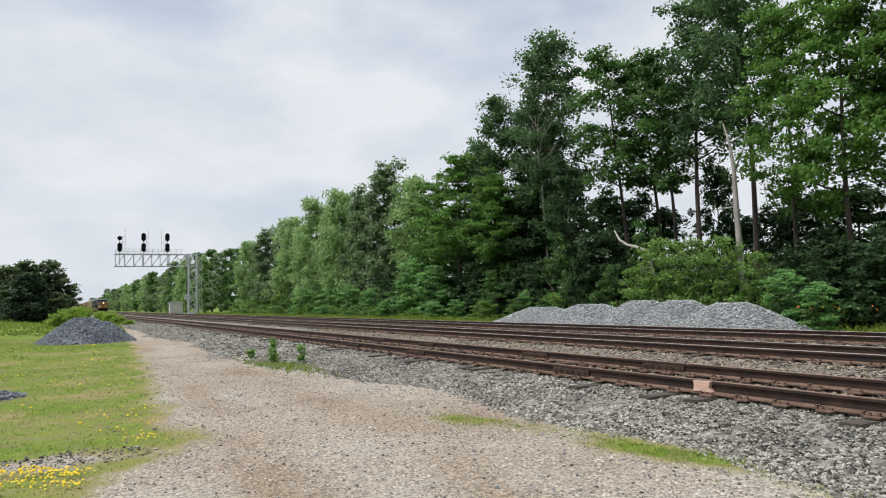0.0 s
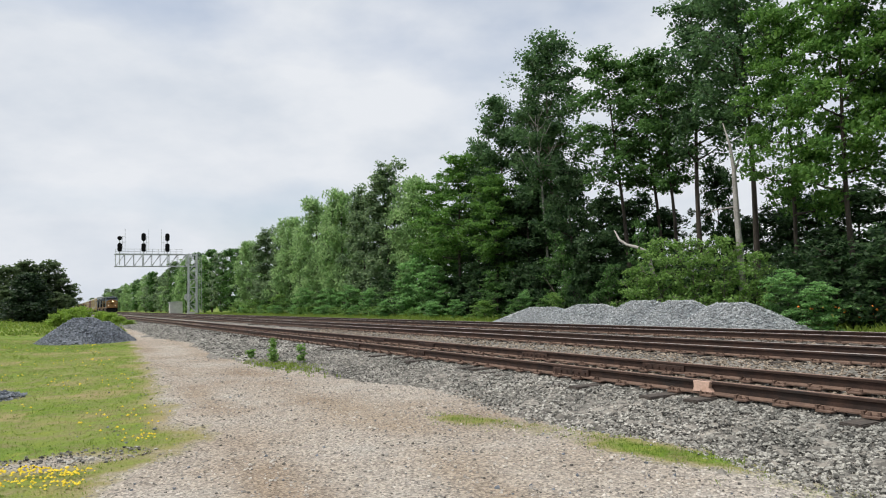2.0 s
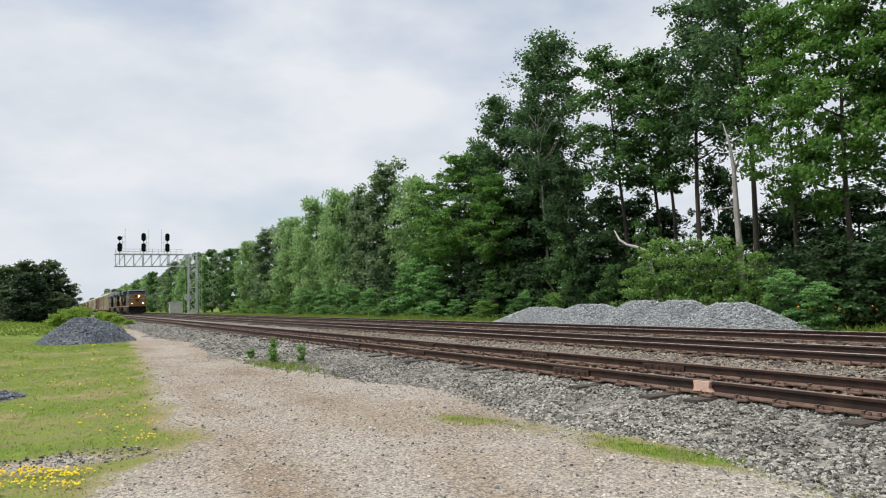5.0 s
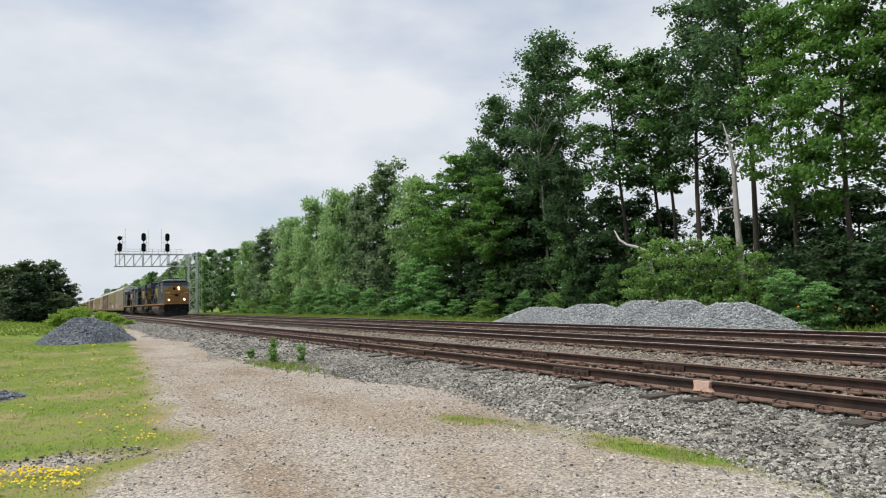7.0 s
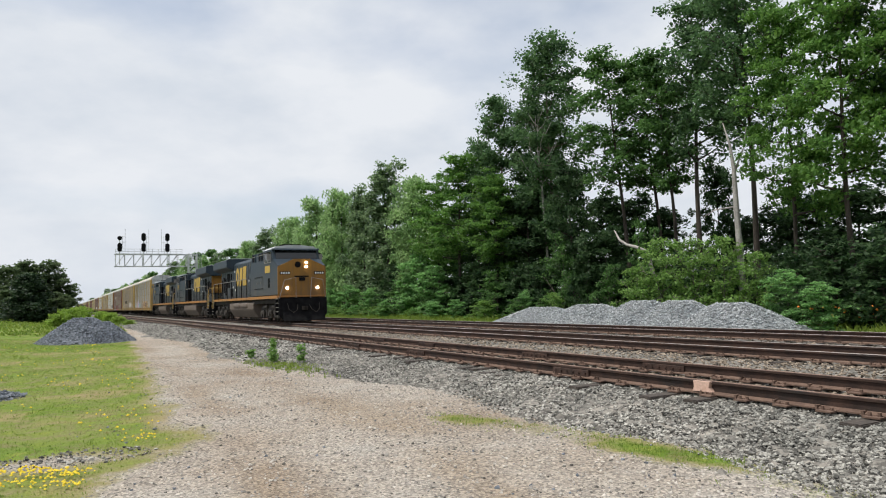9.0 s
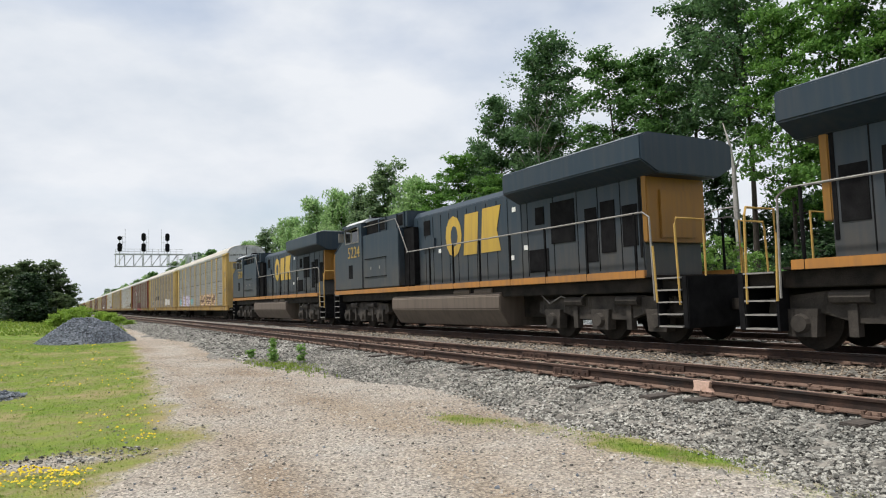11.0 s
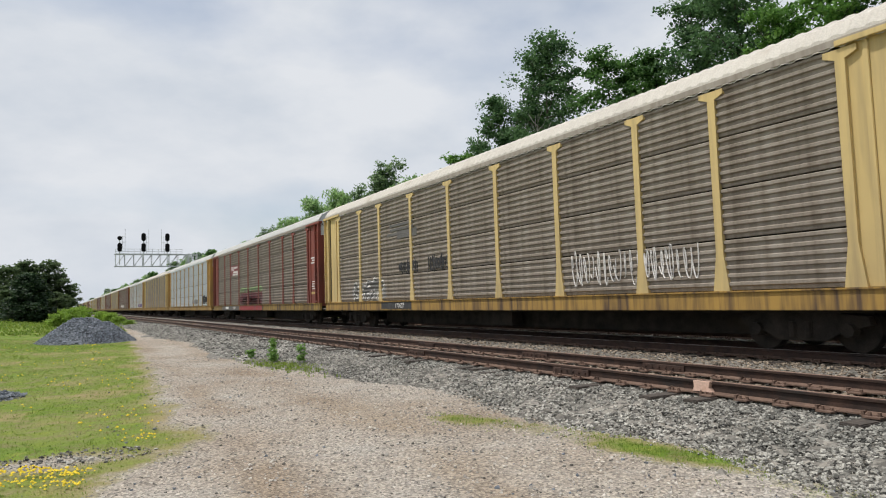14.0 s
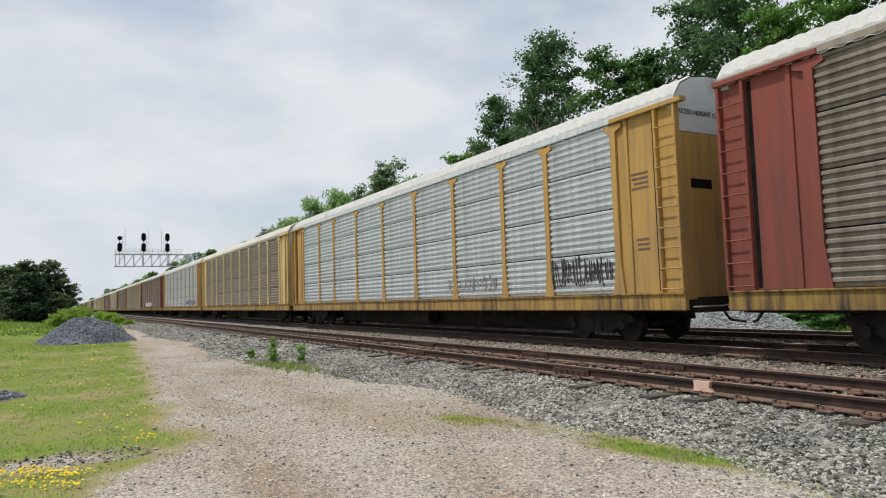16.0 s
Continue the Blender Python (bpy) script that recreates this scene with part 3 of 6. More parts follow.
def branching(height, base, rad, trunk, seed, boughs, twigs, widest=0.35, lean=(0, 0), rise=0.6):
    """A tapered trunk, boughs leaving it in a spiral, and twigs on the boughs; gives the wood and the twig ends that carry leaves."""
    r = random.Random(seed)
    s = Shape()
    top = height * 0.93
    spine = [Vector((lean[0] * u ** 1.5 + 0.02 * rad * math.sin(u * 7 + seed), lean[1] * u ** 1.5 + 0.03 * rad * math.cos(u * 6 + seed), top * u)) for u in [i / 9 for i in range(10)]]

    def on_trunk(z):
        u = min(max(z / top, 0.02), 0.98)
        i = min(int(u * 9), 8)
        return spine[i].lerp(spine[i + 1], u * 9 - i), u
    s.tube(spine, [trunk * (1.3 if i == 0 else 1 - 0.095 * i) for i in range(10)], 8)
    ends, sizes = [], []
    side = [r.uniform(0.72, 1.15) for _ in range(7)]
    for i in range(boughs):
        u = (i + r.uniform(0.1, 0.9)) / boughs
        a = i * 2.399 + r.uniform(-0.4, 0.4)
        reach = rad * (1 - u) ** 0.55 * (0.5 + 0.5 * min(1.0, u / widest)) * side[int((a % 6.283) / 6.283 * 7) % 7] * r.uniform(0.75, 1.12) + 0.10 * rad
        z = base + (height - base) * (0.04 + 0.93 * u)
        foot, v = on_trunk(max(base * 0.75, z - reach * r.uniform(0.5, 1.0) * rise))
        axis, _ = on_trunk(z)
        tip = Vector((axis.x + reach * math.cos(a), axis.y + reach * math.sin(a), z))
        mid = foot.lerp(tip, 0.5) + Vector((r.uniform(-0.08, 0.08) * rad, r.uniform(-0.08, 0.08) * rad, -0.04 * rad))
        r0 = trunk * (1.05 - v) * 0.55 + 0.012
        s.tube([foot, mid, tip], [r0, r0 * 0.55, 0.010], 5)
        for j in range(twigs):
            q = r.uniform(0.3, 1.05)
            on = foot.lerp(mid, q * 2) if q < 0.5 else mid.lerp(tip, q * 2 - 1)
            p = on + Vector((r.gauss(0, 0.15) * rad, r.gauss(0, 0.15) * rad, r.gauss(0.02, 0.085) * rad))
            p.z = min(max(p.z, base * 0.7), height - 0.05 * rad)
            s.tube([on, p], [max(r0 * 0.25, 0.012), 0.006], 3, False)
            ends.append(p)
            sizes.append(rad * r.uniform(0.11, 0.24))
    return s, np.array(ends), np.array(sizes)


def make_tree(label, height, base, rad, leaf, bark, boughs, twigs, per, size, seed, droop=0.0, trunk=0.2, lean=(0, 0), category="tree", name="tree", flat=0.55, widest=0.35, slim=0.46, rise=0.6):
    t = thing(name, label, category)
    wood, pts, rr = branching(height, base, rad, trunk, seed, boughs, twigs, widest, lean, rise)
    part("trunk", wood.mesh("trunk", bark, smooth=True), t)
    v, f = leaves(pts, rr, per, size, seed + 1, droop, flat, slim)
    part("crown", raw_mesh("crown", v, f, leaf), t)
    t["tall"], t["wide"] = height, rad
    return t


def build_woods():
    r = random.Random(11)
    used = set()

    def put(ob, x, y, wide, tall, turn=None, z=0.08):
        """Plants a tree of the given half width and height: the pattern itself first, then copies of it."""
        sx, sz = wide / ob["wide"], tall / ob["tall"]
        turn = r.uniform(0, 360) if turn is None else turn
        if ob.name in used:
            m = Matrix.LocRotScale((x, y, z), Euler((0, 0, radians(turn))), (sx / ob.scale[0], sx / ob.scale[0], sz / ob.scale[2]))
            copy_thing(ob, m)
        else:
            used.add(ob.name)
            ob.matrix_basis = Matrix.LocRotScale((x, y, z), Euler((0, 0, radians(turn))), (sx, sx, sz))

    dark = make_tree("tall broadleaf tree with dark green crown", 18, 4.0, 3.4, LEAF_DARK, BARK, 34, 9, 70, 0.19, 21, trunk=0.20)
    dark_b = make_tree("broad dark green tree with an uneven crown", 16, 2.5, 3.2, LEAF_DARK, BARK, 32, 9, 66, 0.19, 27, trunk=0.18, lean=(0.5, 0.3))
    airy = make_tree("tall slender tree with a high airy green crown", 16, 7.6, 2.6, LEAF, BARK_DARK, 22, 7, 62, 0.17, 35, trunk=0.15, lean=(0.5, -0.8))
    high = make_tree("tall tree with bare dark limbs under a high dense crown", 17.5, 8.8, 3.3, LEAF_DARK, BARK_DARK, 26, 7, 66, 0.18, 44, trunk=0.19, lean=(-0.3, 0.6), widest=0.5)
    locust = make_tree("leafy tree with bright green layered foliage", 13, 4.2, 3.0, LEAF_BRIGHT, BARK_DARK, 24, 8, 80, 0.16, 48, trunk=0.15, flat=0.3, rise=0.35)
    dense = make_tree("dense green tree with leaves darkened for the wood's shade", 9, 0.4, 2.6, LEAF_SHADED, BARK_DARK, 24, 7, 60, 0.20, 61, trunk=0.12)
    willow = make_tree("grey-green willow with drooping foliage", 12, 1.6, 3.0, LEAF_WILLOW, BARK_DARK, 26, 8, 62, 0.30, 77, droop=0.5, trunk=0.17)
    willow_b = make_tree("rounded willow with hanging grey-green sprays", 12, 1.0, 3.0, LEAF_WILLOW, BARK_DARK, 24, 8, 62, 0.30, 79, droop=0.42, trunk=0.17, widest=0.6)
    grey = make_tree("grey-green broadleaf tree at the wood's edge", 12.5, 1.2, 3.0, LEAF_GREY, BARK_DARK, 26, 8, 66, 0.23, 83, trunk=0.16)
    far_a = make_tree("distant green broadleaf tree along the tracks", 12, 0.8, 3.2, LEAF, BARK_DARK, 20, 6, 32, 0.40, 62, trunk=0.16)
    far_b = make_tree("distant grey-green willow along the tracks", 12, 0.8, 3.2, LEAF_WILLOW, BARK_DARK, 20, 6, 32, 0.46, 78, droop=0.4, trunk=0.17)
    far_c = make_tree("distant grey-green tree along the tracks", 12, 0.6, 3.2, LEAF_GREY, BARK_DARK, 20, 6, 32, 0.40, 84, trunk=0.16)
    shrub = dict(category="shrub", name="shrub", trunk=0.035)
    fresh = make_tree("fresh yellow-green shrub at the wood's edge", 3.6, 0.15, 1.5, LEAF_LIGHT, BARK, 16, 6, 36, 0.12, 97, widest=0.6, rise=1.2, **shrub)
    green = make_tree("bushy green shrub at the wood's edge", 3.2, 0.1, 1.6, LEAF, BARK, 16, 6, 36, 0.125, 91, widest=0.4, flat=0.4, rise=1.0, **shrub)
    deep = make_tree("dense green shrub with leaves darkened for the shade under the trees", 3.4, 0.1, 1.6, LEAF_SHADED, BARK_DARK, 14, 6, 30, 0.16, 99, widest=0.3, **shrub)
    broad = make_tree("leafy green shrub with layered compound leaves", 4.2, 0.1, 1.9, LEAF_SUMAC, BARK, 18, 6, 40, 0.19, 93, flat=0.3, slim=0.3, widest=0.4, **shrub)

    # tall trees behind the heaps: pattern, x, y, half width, height
    for ob, x, y, wide, tall in ((dark, 28.5, 35.6, 3.3, 19.4), (dark_b, 27.5, 39.9, 2.7, 16.2), (dark_b, 27.0, 42.6, 2.3, 13.6), (airy, 28.0, 28.2, 2.5, 16.2), (airy, 30.0, 27.5, 2.4, 15.6),
                                 (high, 29.0, 24.2, 2.9, 17.6), (high, 28.0, 20.0, 2.9, 17.2), (high, 27.5, 13.4, 2.6, 15.5), (airy, 29.5, 26.0, 2.3, 15.2),
                                 (locust, 26.2, 17.0, 2.2, 13.8), (locust, 25.6, 14.4, 2.5, 14.4), (locust, 27.0, 11.4, 2.6, 14.4),
                                 (locust, 25.5, 42.7, 2.9, 12.4), (locust, 26.0, 47.0, 2.4, 11.2), (locust, 25.5, 38.0, 2.3, 10.2), (dark, 30.5, 39.0, 3.0, 15.5),
                                 (locust, 27.0, 8.0, 2.6, 14.0), (high, 28.0, 4.5, 3.0, 16.0)):
        put(ob, x, y, wide, tall)
    # lower trees between and behind them
    for x, y, wide, tall in ((33.0, 26.0, 1.6, 9.2), (33.0, 20.7, 2.4, 6.6), (32.0, 17.7, 2.3, 6.3), (27.0, 36.4, 2.8, 8.8), (26.2, 31.0, 1.7, 9.6), (26.0, 28.0, 1.7, 5.2), (33.0, 24.4, 1.8, 5.6),
                             (31.0, 28.4, 2.3, 6.6), (30.5, 30.2, 2.2, 7.6), (32.0, 15.4, 2.4, 7.0), (33.5, 22.6, 2.2, 6.0), (30.0, 32.0, 2.5, 8.0), (29.5, 43.0, 2.7, 9.5), (29.0, 47.5, 2.6, 9.0), (29.0, 52.0, 2.6, 9.0), (31.5, 13.5, 2.4, 6.5)):
        put(dense, x, y, wide, tall)
    for ob, x, y, wide, tall in ((willow_b, 27.0, 53.4, 2.8, 12.9), (grey, 26.5, 57.7, 3.0, 14.7), (grey, 26.0, 62.0, 2.8, 12.8), (willow, 26.0, 68.1, 3.0, 13.9), (willow_b, 26.0, 76.5, 3.1, 14.2),
                                 (willow, 26.0, 86.8, 3.1, 13.2), (grey, 26.0, 98.9, 2.9, 12.8), (willow, 26.5, 112.0, 3.0, 12.2), (willow_b, 26.2, 81.5, 2.6, 11.8), (willow, 26.4, 72.2, 2.4, 11.8), (grey, 26.5, 92.5, 2.6, 11.2)):
        put(ob, x, y, wide, tall)
    for x, y, wide, tall in ((30.0, 58.0, 3.2, 11.5), (30.0, 66.0, 3.2, 11.0), (30.0, 75.0, 3.3, 11.5), (30.0, 85.0, 3.3, 10.5), (30.0, 96.0, 3.3, 10.5), (30.5, 108.0, 3.3, 10.0), (30.5, 120.0, 3.3, 10.5)):
        put(far_a, x, y, wide, tall)
    for ob, x, y, wide, tall in ((far_a, 26.5, 119.0, 2.7, 11.2), (far_a, 26.5, 126.0, 2.9, 11.8), (far_c, 26.5, 134.5, 3.0, 12.0), (far_a, 26.5, 143.5, 3.2, 13.0), (far_b, 26.5, 152.0, 3.1, 12.6), (far_a, 26.5, 160.3, 3.2, 13.6), (far_b, 26.0, 173.0, 3.3, 13.9)):
        put(ob, x, y, wide, tall)
    y = 180.0
    while y < 430:
        put(r.choice((far_a, far_b, far_c)), r.uniform(25.0, 28.5), y, r.uniform(2.8, 3.8), r.uniform(11.0, 14.0))
        y += r.uniform(5.0, 7.5) * (1 + (y - 170) / 200)
    for y in (440, 470, 520, 580, 650):
        put(r.choice((far_a, far_b)), r.uniform(26, 32), y, r.uniform(4.0, 5.0), r.uniform(12, 14))
    put(far_c, 30.8, 600, 5.0, 18.0)
    put(far_a, 20.0, 600, 5.0, 10.6)
    # undergrowth: pattern, x, y, half width, height
    for ob, x, y, wide, tall in ((fresh, 23.6, 23.4, 1.1, 2.8), (fresh, 24.0, 22.2, 1.4, 4.1), (fresh, 24.0, 20.4, 1.35, 3.9), (fresh, 24.2, 19.0, 1.3, 3.9), (fresh, 24.2, 17.5, 1.0, 3.1), (green, 26.0, 25.0, 1.3, 5.2),
                                 (broad, 22.7, 15.2, 1.1, 2.2), (broad, 22.3, 13.7, 0.95, 1.7), (deep, 24.0, 14.2, 1.5, 3.2), (deep, 23.6, 12.4, 1.5, 3.0), (deep, 25.0, 12.8, 1.6, 3.6), (deep, 25.4, 10.6, 1.6, 3.6), (deep, 25.0, 16.2, 1.1, 3.1),
                                 (broad, 24.5, 47.8, 2.1, 5.1), (broad, 24.0, 44.1, 1.8, 4.0), (broad, 24.0, 48.8, 1.5, 3.4), (broad, 23.6, 32.3, 0.7, 1.9), (green, 25.0, 30.4, 1.4, 5.0), (green, 24.5, 36.6, 1.7, 3.2),
                                 (deep, 25.0, 28.5, 1.3, 4.6), (deep, 25.0, 32.6, 1.5, 3.4), (green, 24.6, 26.3, 1.1, 3.0), (deep, 24.8, 34.4, 1.4, 3.4), (deep, 25.0, 39.0, 1.8, 3.8), (deep, 25.2, 41.5, 1.8, 3.2), (fresh, 23.4, 29.4, 0.8, 1.7),
                                 (broad, 24.0, 61.0, 1.8, 3.1), (broad, 24.0, 66.5, 1.8, 2.9), (broad, 24.0, 74.9, 1.7, 3.2), (broad, 24.0, 56.2, 1.4, 2.7), (deep, 25.0, 54.2, 1.7, 4.1), (fresh, 24.0, 85.3, 1.9, 2.8), (fresh, 24.0, 98.4, 2.0, 2.4), (fresh, 24.0, 109.2, 1.8, 2.0),
                                 (green, 24.6, 51.2, 1.6, 3.0), (green, 24.4, 70.5, 1.7, 2.9), (green, 24.4, 80.0, 1.8, 3.0), (green, 24.4, 91.5, 1.8, 2.8), (green, 23.2, 10.6, 1.2, 2.2), (deep, 23.6, 8.8, 1.4, 2.6), (green, 23.5, 6.8, 1.4, 2.6)):
        put(ob, x, y, wide, tall)
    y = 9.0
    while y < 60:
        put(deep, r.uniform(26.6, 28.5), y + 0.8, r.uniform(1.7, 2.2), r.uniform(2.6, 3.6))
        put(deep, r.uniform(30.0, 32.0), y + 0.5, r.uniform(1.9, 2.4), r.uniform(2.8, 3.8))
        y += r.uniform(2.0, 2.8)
    y = 26.0
    while y < 105:
        put(r.choice((fresh, fresh, broad)) if y > 33 else green, r.uniform(22.5, 23.4), y, r.uniform(0.8, 1.2), r.uniform(0.8, 1.5))
        y += r.uniform(2.4, 4.0)
    # pale dead trunk, and a leaning pale limb
    t = thing("dead_tree", "pale bare trunk with broken limbs among green shrubs", "tree", at=pose(24.6, 18.45, 0.08))
    s = Shape().tube([(0, 0, -0.2), (0.02, 0, 2.5), (-0.02, 0.03, 5), (0.0, 0.05, 6.6), (-0.06, 0.12, 7.6), (-0.2, 0.3, 8.6)], [0.16, 0.135, 0.115, 0.085, 0.055, 0.015], 8)
    s.tube([(0, 0.05, 6.4), (0.15, -0.35, 7.4), (0.1, -0.6, 8.3)], [0.045, 0.028, 0.010], 6)
    s.tube([(0, 0.05, 5.0), (-0.3, 0.9, 4.95), (-0.4, 1.4, 4.7)], [0.04, 0.028, 0.012], 6)
    part("trunk", s.mesh("trunk", BARK_PALE, smooth=True), t)
    t = thing("fallen_limb", "bare pale limb leaning out of the shrubs", "tree", at=pose(24.3, 24.4, 0.08))
    part("limb", Shape().tube([(0.1, 1.1, 4.7), (0, 0.7, 4.2), (0, 0.2, 3.9), (0, -0.4, 3.75), (0.2, -0.9, 3.5), (1.0, -1.2, -0.1)], [0.03, 0.06, 0.07, 0.08, 0.09, 0.12], 6).mesh("limb", BARK_PALE, smooth=True), t)
    t = thing("dead_tree", "bleached bare branches standing in the dark trees", "tree", at=pose(26.9, 34.6, 0.08))
    s = Shape().tube([(0.9, 0.6, -0.1), (0.5, 0.3, 5), (0.05, 0, 9.0), (0.0, 0.2, 11.0), (0.1, 0.1, 13.4)], [0.09, 0.08, 0.06, 0.045, 0.012], 6)
    for j in range(16):
        z, a, q = 8.6 + 0.28 * j, j * 2.4, 1.9 - 0.08 * j
        s.tube([(0.03, 0.08, z), (0.5 * q * math.cos(a), 0.5 * q * math.sin(a), z + 0.55 * q), (0.8 * q * math.cos(a + 0.2), 0.8 * q * math.sin(a + 0.2), z + 1.2 * q)], [0.035, 0.02, 0.006], 4)
    part("trunk", s.mesh("trunk", BARK_PALE, smooth=True), t)
    # beyond the lawn: a dark cedar before a clump of trees
    cedar = make_tree("dense dark cedar standing on the lawn", 5.2, 0.15, 2.3, leafy("cedar_needles", (0.012, 0.030, 0.014), (0.035, 0.07, 0.028), 0.2), BARK_DARK, 40, 7, 50, 0.22, 131, trunk=0.12, widest=0.12, flat=0.8)
    put(cedar, -3.3, 88, 2.5, 5.2, 0, 0.45)
    clump = make_tree("distant dark green tree beyond the lawn", 11, 0.3, 3.8, LEAF_FAR, BARK_DARK, 22, 6, 36, 0.42, 151, trunk=0.2)
    for x, y, wide, tall in ((-5.7, 150, 4.2, 11.0), (-2.6, 150, 4.0, 11.1), (-9.0, 142, 4.0, 9.6), (-0.3, 150, 3.2, 8.4), (1.3, 150, 2.2, 6.2), (-13.0, 150, 4.5, 11.0), (-19, 155, 5.0, 11.5), (-25, 150, 5.0, 11.0), (-6.5, 160, 5.0, 10.5), (-32, 150, 5.0, 11.0),
                             (-4.5, 140, 3.4, 5.0), (-1.0, 141, 3.0, 4.6), (-8.0, 136, 3.4, 5.0), (-13, 138, 3.4, 5.0), (1.0, 146, 2.2, 3.6), (-19, 140, 4.0, 6.0)):
        put(clump, x, y, wide, tall, None, 0.4)
    # rank grass and weeds beside the small heap
    rank = make_tree("mound of rank bright green grass and weeds", 1.8, 0.02, 1.5, LEAF_RANK, LEAF_RANK, 22, 7, 26, 0.20, 141, droop=-0.5, category="weeds", name="weed_clump", trunk=0.02, widest=0.2)
    for x, y, wide, tall in ((0.6, 74, 1.3, 1.5), (-0.3, 71, 1.1, 1.1), (1.6, 79, 1.4, 1.6), (4.8, 86, 1.1, 1.0), (5.0, 76, 0.9, 0.75), (4.9, 94, 1.2, 1.1), (5.4, 70, 0.8, 0.45), (4.6, 104, 1.4, 1.2)):
        put(rank, x, y, wide, tall, None, 0.15 if x < 4 else 0.0)


def blades(name, label, x, y, height, material, seed, width=0.0045, lean=0.9):
    """Grass: three bent blades to a tuft, joined."""
    g = np.random.default_rng(seed)
    x, y = np.repeat(x, 3), np.repeat(y, 3)
    h = np.repeat(height, 3) * (0.6 + 0.7 * g.random(len(x)))
    a = g.random(len(x)) * 6.283
    x = x + 0.03 * g.standard_normal(len(x))
    y = y + 0.03 * g.standard_normal(len(x))
    z = ground_height(x, y) - 0.005
    w = width * (0.7 + 0.6 * g.random(len(x))) * (1 + y / 22)
    ca, sa = np.cos(a), np.sin(a)
    l = lean * h * g.random(len(x))
    p0 = np.stack([x - sa * w, y + ca * w, z], 1)
    p1 = np.stack([x + sa * w, y - ca * w, z], 1)
    p2 = np.stack([x + ca * l * 0.4 + sa * w * 0.7, y + sa * l * 0.4 - ca * w * 0.7, z + h * 0.6], 1)
    p3 = np.stack([x + ca * l, y + sa * l, z + h], 1)
    v = np.stack([p0, p1, p2, p3], 1).reshape(-1, 3)
    i = np.arange(len(x)) * 4
    f = np.concatenate([np.stack([i, i + 1, i + 2], 1), np.stack([i, i + 2, i + 3], 1)])
    tagged(new(name, raw_mesh(name, v, f, material)), label, "grass", kind="stuff")


def build_grass():
    x, y = scatter(52000, -8, 3.0, 5.8, 42, 1.7)
    c = turf_cover(x, y)
    keep = (rng.random(len(x)) < c * c) & (c > 0.4)
    x, y = x[keep], y[keep]
    dry = wave(x, y, 0.9, 5.0) + 0.3 * rng.standard_normal(len(x)) > 0.3
    blades("lawn_grass", "short green grass blades of the lawn", x[~dry], y[~dry], 0.012 + 0.024 * rng.random((~dry).sum()), GRASS, 1, 0.0036)
    blades("dry_grass", "short dry straw-coloured grass blades", x[dry], y[dry], 0.012 + 0.02 * rng.random(dry.sum()), GRASS_DRY, 2, 0.0036)
    x, y = scatter(12000, 4.0, 6.0, 2.6, 9.0, 1.2)
    c = turf_cover(x, y)
    keep = rng.random(len(x)) < c * c
    blades("verge_grass", "sparse grass along the foot of the ballast", x[keep], y[keep], 0.012 + 0.03 * rng.random(keep.sum()) ** 2, GRASS, 3, 0.0035)
    x, y = 5.2 + 0.30 * rng.standard_normal(1500), 18.3 + 1.4 * rng.standard_normal(1500)
    blades("verge_grass", "tuft of grass by the foot of the ballast", x, y, 0.04 + 0.06 * rng.random(1500), GRASS, 4, 0.008)
    x, y = scatter(14000, 19.6, 24.5, 9, 125, 1.2)
    keep = (y > 33) | (y < 12) | (x > 23.3)
    x, y = x[keep], y[keep]
    blades("trackside_weeds", "tall green weeds along the far side of the tracks", x, y, 0.08 + 0.3 * rng.random(len(x)), GRASS, 5, 0.012)
    x, y = scatter(6000, -14, 6.4, 46, 130, 1.0)
    keep = turf_cover(x, y) > 0.6
    blades("lawn_grass", "grass of the far lawn", x[keep], y[keep], 0.08 + 0.12 * rng.random(keep.sum()), GRASS, 6, 0.02)
    # upright weeds on the ballast foot
    for wx, wy, h in ((5.15, 19.0, 0.62), (5.42, 17.3, 0.55), (4.85, 20.3, 0.25), (5.0, 18.5, 0.35)):
        t = thing("weed", "tall leafy green weed standing by the ballast", "weed", at=pose(wx, wy, 0.0))
        st = Shape()
        for _ in range(3):
            a, b = random.uniform(-0.08, 0.08), random.uniform(-0.08, 0.08)
            st.tube([(a, b, 0), (a * 1.6, b * 1.6, h)], [0.008, 0.004], 4)
        part("stem", st.mesh("stem", LEAF_LIGHT), t)
        c = np.stack([rng.uniform(-0.07, 0.07, 16), rng.uniform(-0.07, 0.07, 16), rng.uniform(0.08, h, 16)], 1)
        v, f = leaves(c, np.full(16, 0.075), 14, 0.07, int(wy * 10))
        part("foliage", raw_mesh("foliage", v, f, LEAF_LIGHT), t)
    # flowers
    def flowers(name, label, fx, fy, size, z, material):
        v, f = [], []
        for x, y in zip(fx, fy):
            zz = float(ground_height(np.array(x), np.array(y))) + z * random.uniform(0.6, 1.2)
            s = size * random.uniform(0.7, 1.3)
            o = len(v)
            v += [(x + s, y, zz), (x, y + s, zz), (x - s, y, zz), (x, y - s, zz), (x, y, zz + s * 0.9), (x, y, zz - s * 0.5)]
            f += [(o, o + 1, o + 4), (o + 1, o + 2, o + 4), (o + 2, o + 3, o + 4), (o + 3, o, o + 4), (o + 1, o, o + 5), (o + 2, o + 1, o + 5), (o + 3, o + 2, o + 5), (o, o + 3, o + 5)]
        tagged(new(name, raw_mesh(name, v, f, material)), label, "flowers", kind="stuff")
    cx = [(-0.12, 7.6, 0.14), (0.12, 7.45, 0.09), (-0.35, 7.35, 0.15), (-0.5, 7.9, 0.12), (0.0, 7.1, 0.1), (-0.25, 7.75, 0.12)]
